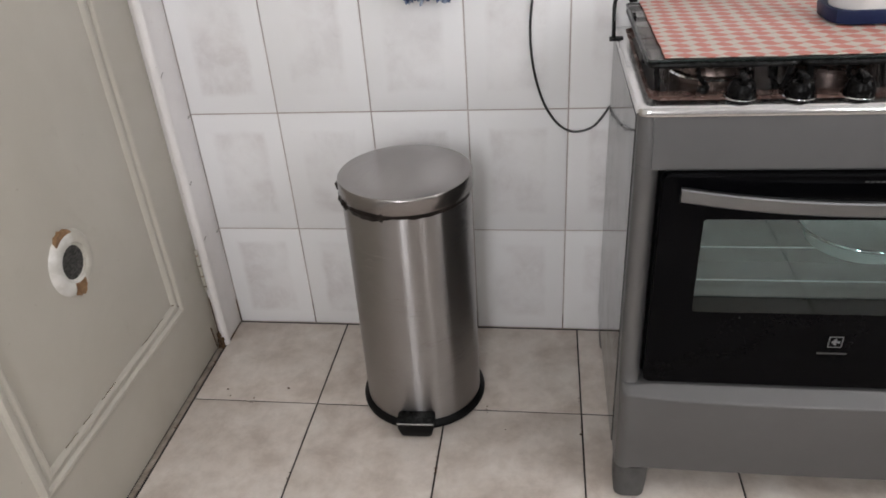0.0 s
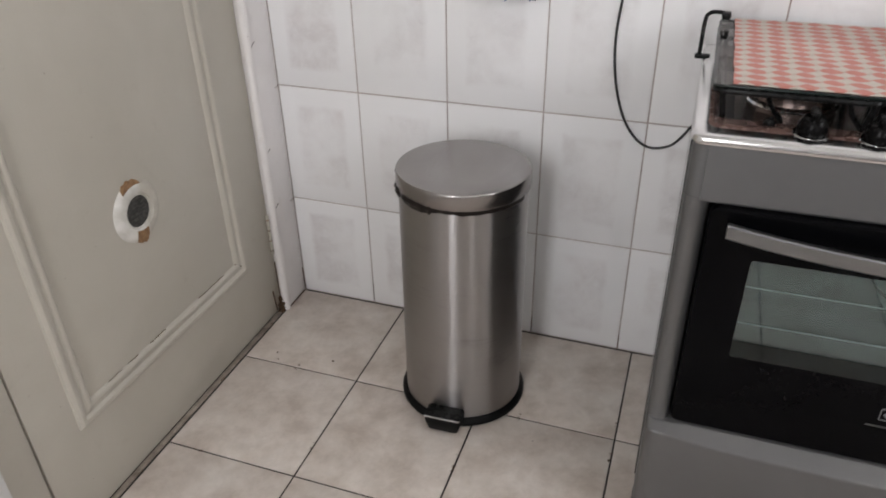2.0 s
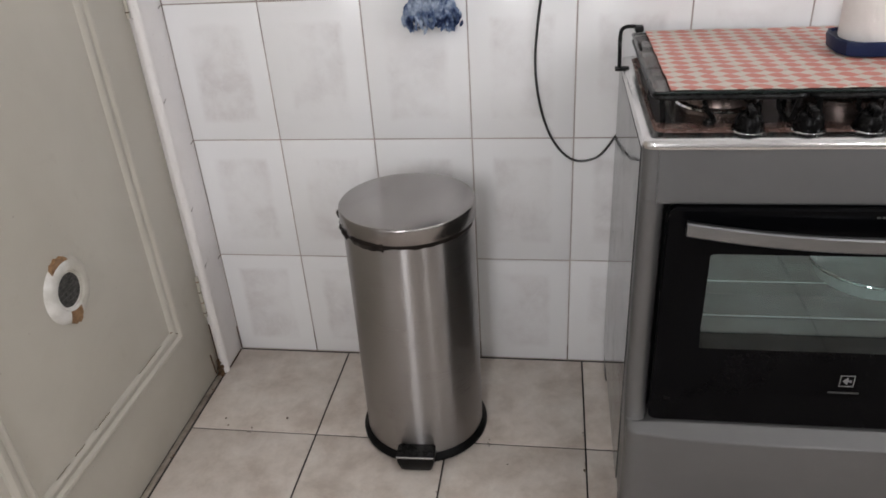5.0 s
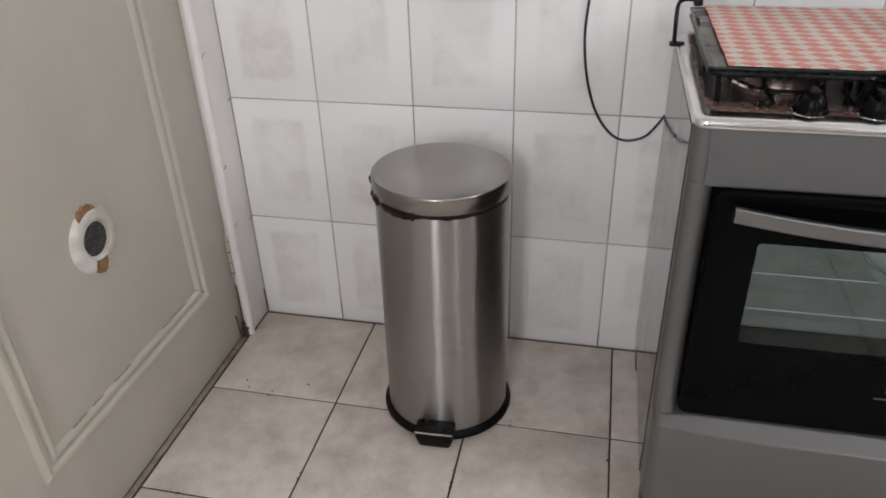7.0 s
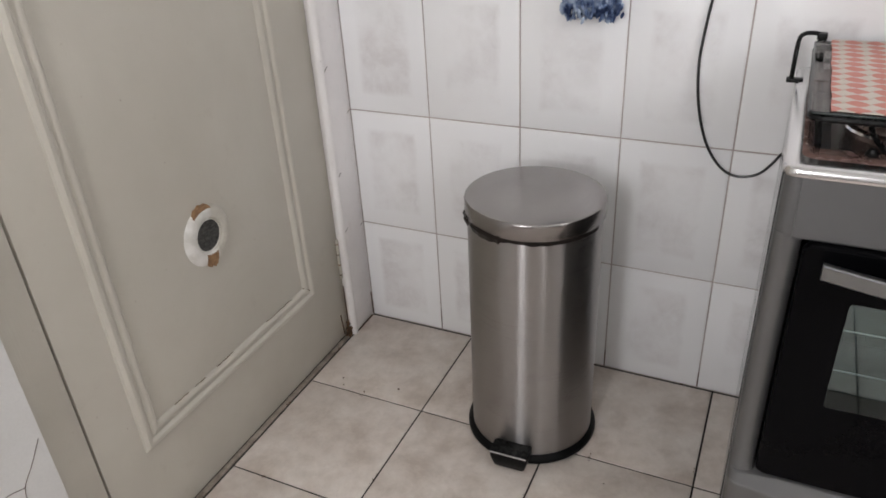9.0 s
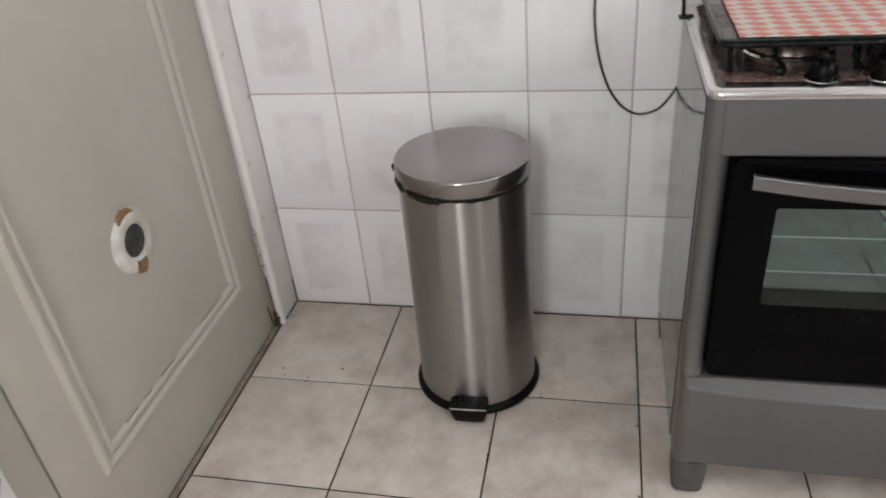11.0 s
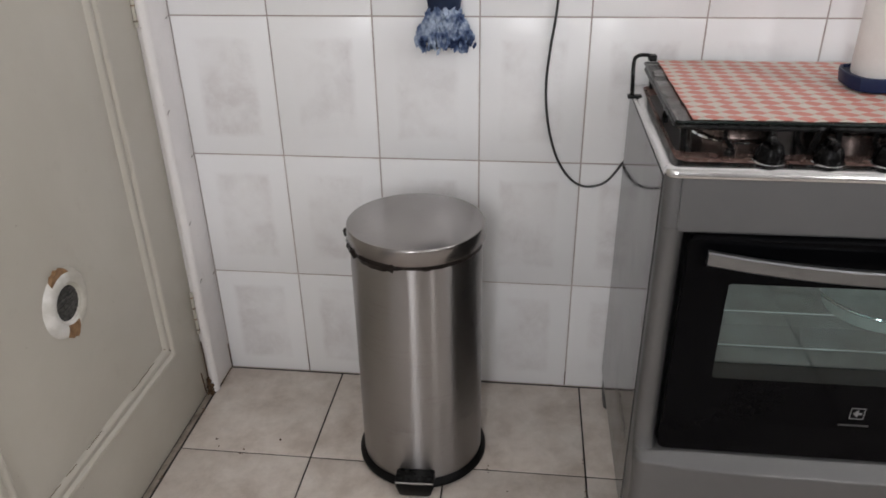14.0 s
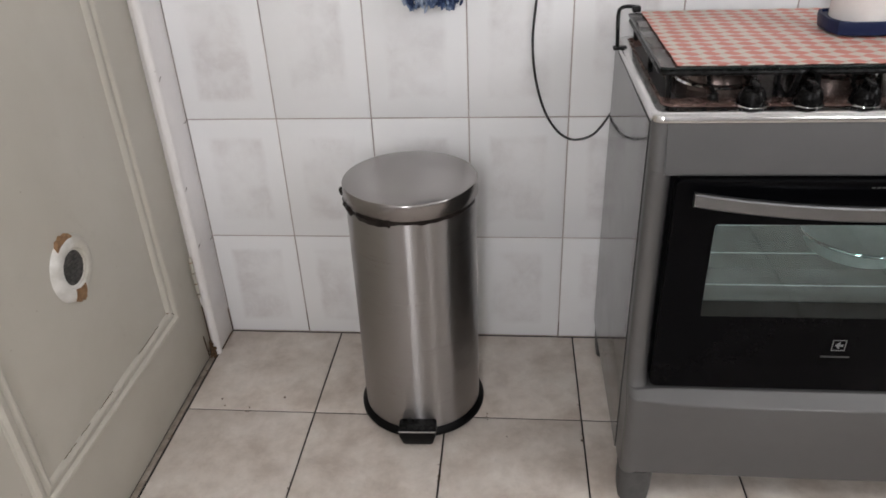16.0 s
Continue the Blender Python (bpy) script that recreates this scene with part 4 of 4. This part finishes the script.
def crumb(x, y, s, label="small dark crumb lying on the floor tile"):
    b = bmesh.new()
    bmesh.ops.create_icosphere(b, subdivisions=1, radius=s)
    for v in b.verts:
        v.co = Vector((v.co.x * rnd.uniform(0.8, 1.5), v.co.y * rnd.uniform(0.6, 1.1), max(-0.4 * s, v.co.z * 0.6) + 0.4 * s))
    return tagged(part("crumb", b, M_DIRT, at=pose(x, y, 0, 0, 0, rnd.uniform(0, 180))), label, "crumb", "crumbs on the floor")


for x, y, s in CRUMBS:
    crumb(x, y, s)

# lumps of dirt caught in the floor joints
for x, y, n in ((0.685, -0.568, 7), (0.792, -0.352, 4), (1.030, -0.415, 4), (0.685, -0.520, 3), (0.338, -0.60, 3), (0.16, -0.355, 3), (1.03, -0.30, 3), (0.52, -0.353, 2), (0.09, -0.70, 3), (1.028, -0.62, 3), (0.60, -0.700, 3), (0.34, -0.20, 2), (-0.006, -0.21, 4), (-0.006, -0.46, 4), (-0.006, -0.80, 4), (0.30, -0.003, 3), (0.95, -0.003, 3)):
    for k in range(n):
        crumb(x + rnd.uniform(-0.004, 0.004), y + rnd.uniform(-0.014, 0.014) * (0.2 if y > -0.01 else 1), rnd.uniform(0.0014, 0.0030), "speck of black dirt caught in a floor joint")

# dark seams at the casing's foot
for pts, r in ((((FACE + 0.003, DOOR_Y0 - 0.001, 0.010), (FACE + 0.003, DOOR_Y0 + 0.000, 0.07), (FACE + 0.002, DOOR_Y0 + 0.001, 0.17)), 0.0016),
               (((FACE + 0.001, DOOR_Y0 - 0.022, 0.012), (FACE + 0.001, DOOR_Y0 - 0.026, 0.045), (FACE + 0.001, DOOR_Y0 - 0.030, 0.085)), 0.0022),
               (((0.0008, -0.004, 0.004), (0.0008, -0.005, 0.04), (0.0008, -0.006, 0.085)), 0.0015),
               (((0.0010, -0.012, 0.003), (0.0010, -0.060, 0.003), (0.0010, -0.105, 0.003)), 0.0022)):
    part("grime_seam", tube(glide(pts, 4), r, 6), M_DIRT, casing)
for k, top in ((0, 0.075), (1, 0.04), (2, 0.055), (3, 0.05)):
    x = WALL_X0 + PITCH_X * k
    part("joint_dirt", tube([(x, 0.0008, 0.002), (x, 0.0010, top * 0.5), (x, 0.0018, top)], 0.0013, 6), M_DIRT, wall_north)

# caked dirt where casing, door and floor meet
heap = bmesh.new()
for k in range(85):
    b = bmesh.new()
    bmesh.ops.create_icosphere(b, subdivisions=1, radius=rnd.uniform(0.002, 0.0055))
    c = Vector((-0.014 + rnd.uniform(-0.012, 0.006), DOOR_Y0 - 0.004 + rnd.gauss(0, 0.006), 0.050 * rnd.random() ** 2.4))
    for v in b.verts:
        v.co = Vector((v.co.x, v.co.y, v.co.z * 1.4)) + c
    join(heap, b)
tagged(part("dirt_heap", heap, M_DIRT), "caked brown dirt in the corner below the door hinge", "dirt", kind="stuff")

# ---- tiles ----
def slab(w, h, depth, upright, bevel=0.0016):
    """One tile with rounded edges, its middle at the origin and its face outward."""
    b = box(-w / 2, w / 2, 0, depth, -h / 2, h / 2) if upright else box(-w / 2, w / 2, -h / 2, h / 2, -depth, 0)
    face = [e for e in b.edges if all((v.co.y < 1e-6 if upright else v.co.z > -1e-6) for v in e.verts)]
    bmesh.ops.bevel(b, geom=face, offset=bevel, segments=2, affect="EDGES", profile=0.5)
    return mesh_of(b, "wall_tile" if upright else "floor_tile", M_WALL_TILE if upright else M_FLOOR_TILE, True)


def lay(meshes, name, parent, w, h, upright, place, turn=0):
    key = (round(w, 4), round(h, 4), upright)
    if key not in meshes:
        meshes[key] = slab(w, h, 0.007, upright)
    ob = new(name, meshes[key])
    ob.parent = parent
    ob.matrix_basis = place
    return ob


rnd = random.Random(11)
meshes = {}
JOINT = 0.0031
xs = [0.0] + [WALL_X0 + PITCH_X * k for k in range(11)] + [RIGHT]
zs = [0.0] + [WALL_Z0 + PITCH_Z * k for k in range(7)] + [CEIL]
for x0, x1 in zip(xs, xs[1:]):
    for z0, z1 in zip(zs, zs[1:]):
        if x1 - x0 < 0.02 or z1 - z0 < 0.02:
            continue
        lay(meshes, "wall_tile", wall_north, x1 - x0 - JOINT, z1 - z0 - JOINT, True,
            pose((x0 + x1) / 2, rnd.uniform(-0.0003, 0.0003), (z0 + z1) / 2, rnd.uniform(-0.12, 0.12), 0, rnd.uniform(-0.15, 0.15)))
JOINT = 0.0042
xs = [FLOOR_X0] + [FLOOR_X0 + PITCH_F * k for k in range(1, 9)] + [RIGHT]
ys = [-0.0035] + [FLOOR_Y0 - PITCH_F * k for k in range(9)] + [REAR]
for x0, x1 in zip(xs, xs[1:]):
    for y0, y1 in zip(ys, ys[1:]):
        if x1 - x0 < 0.02 or y0 - y1 < 0.02:
            continue
        lay(meshes, "floor_tile", floor, x1 - x0 - JOINT, y0 - y1 - JOINT, False,
            pose((x0 + x1) / 2, (y0 + y1) / 2, rnd.uniform(-0.0004, 0.0003), rnd.uniform(-0.06, 0.06), rnd.uniform(-0.06, 0.06), 0))
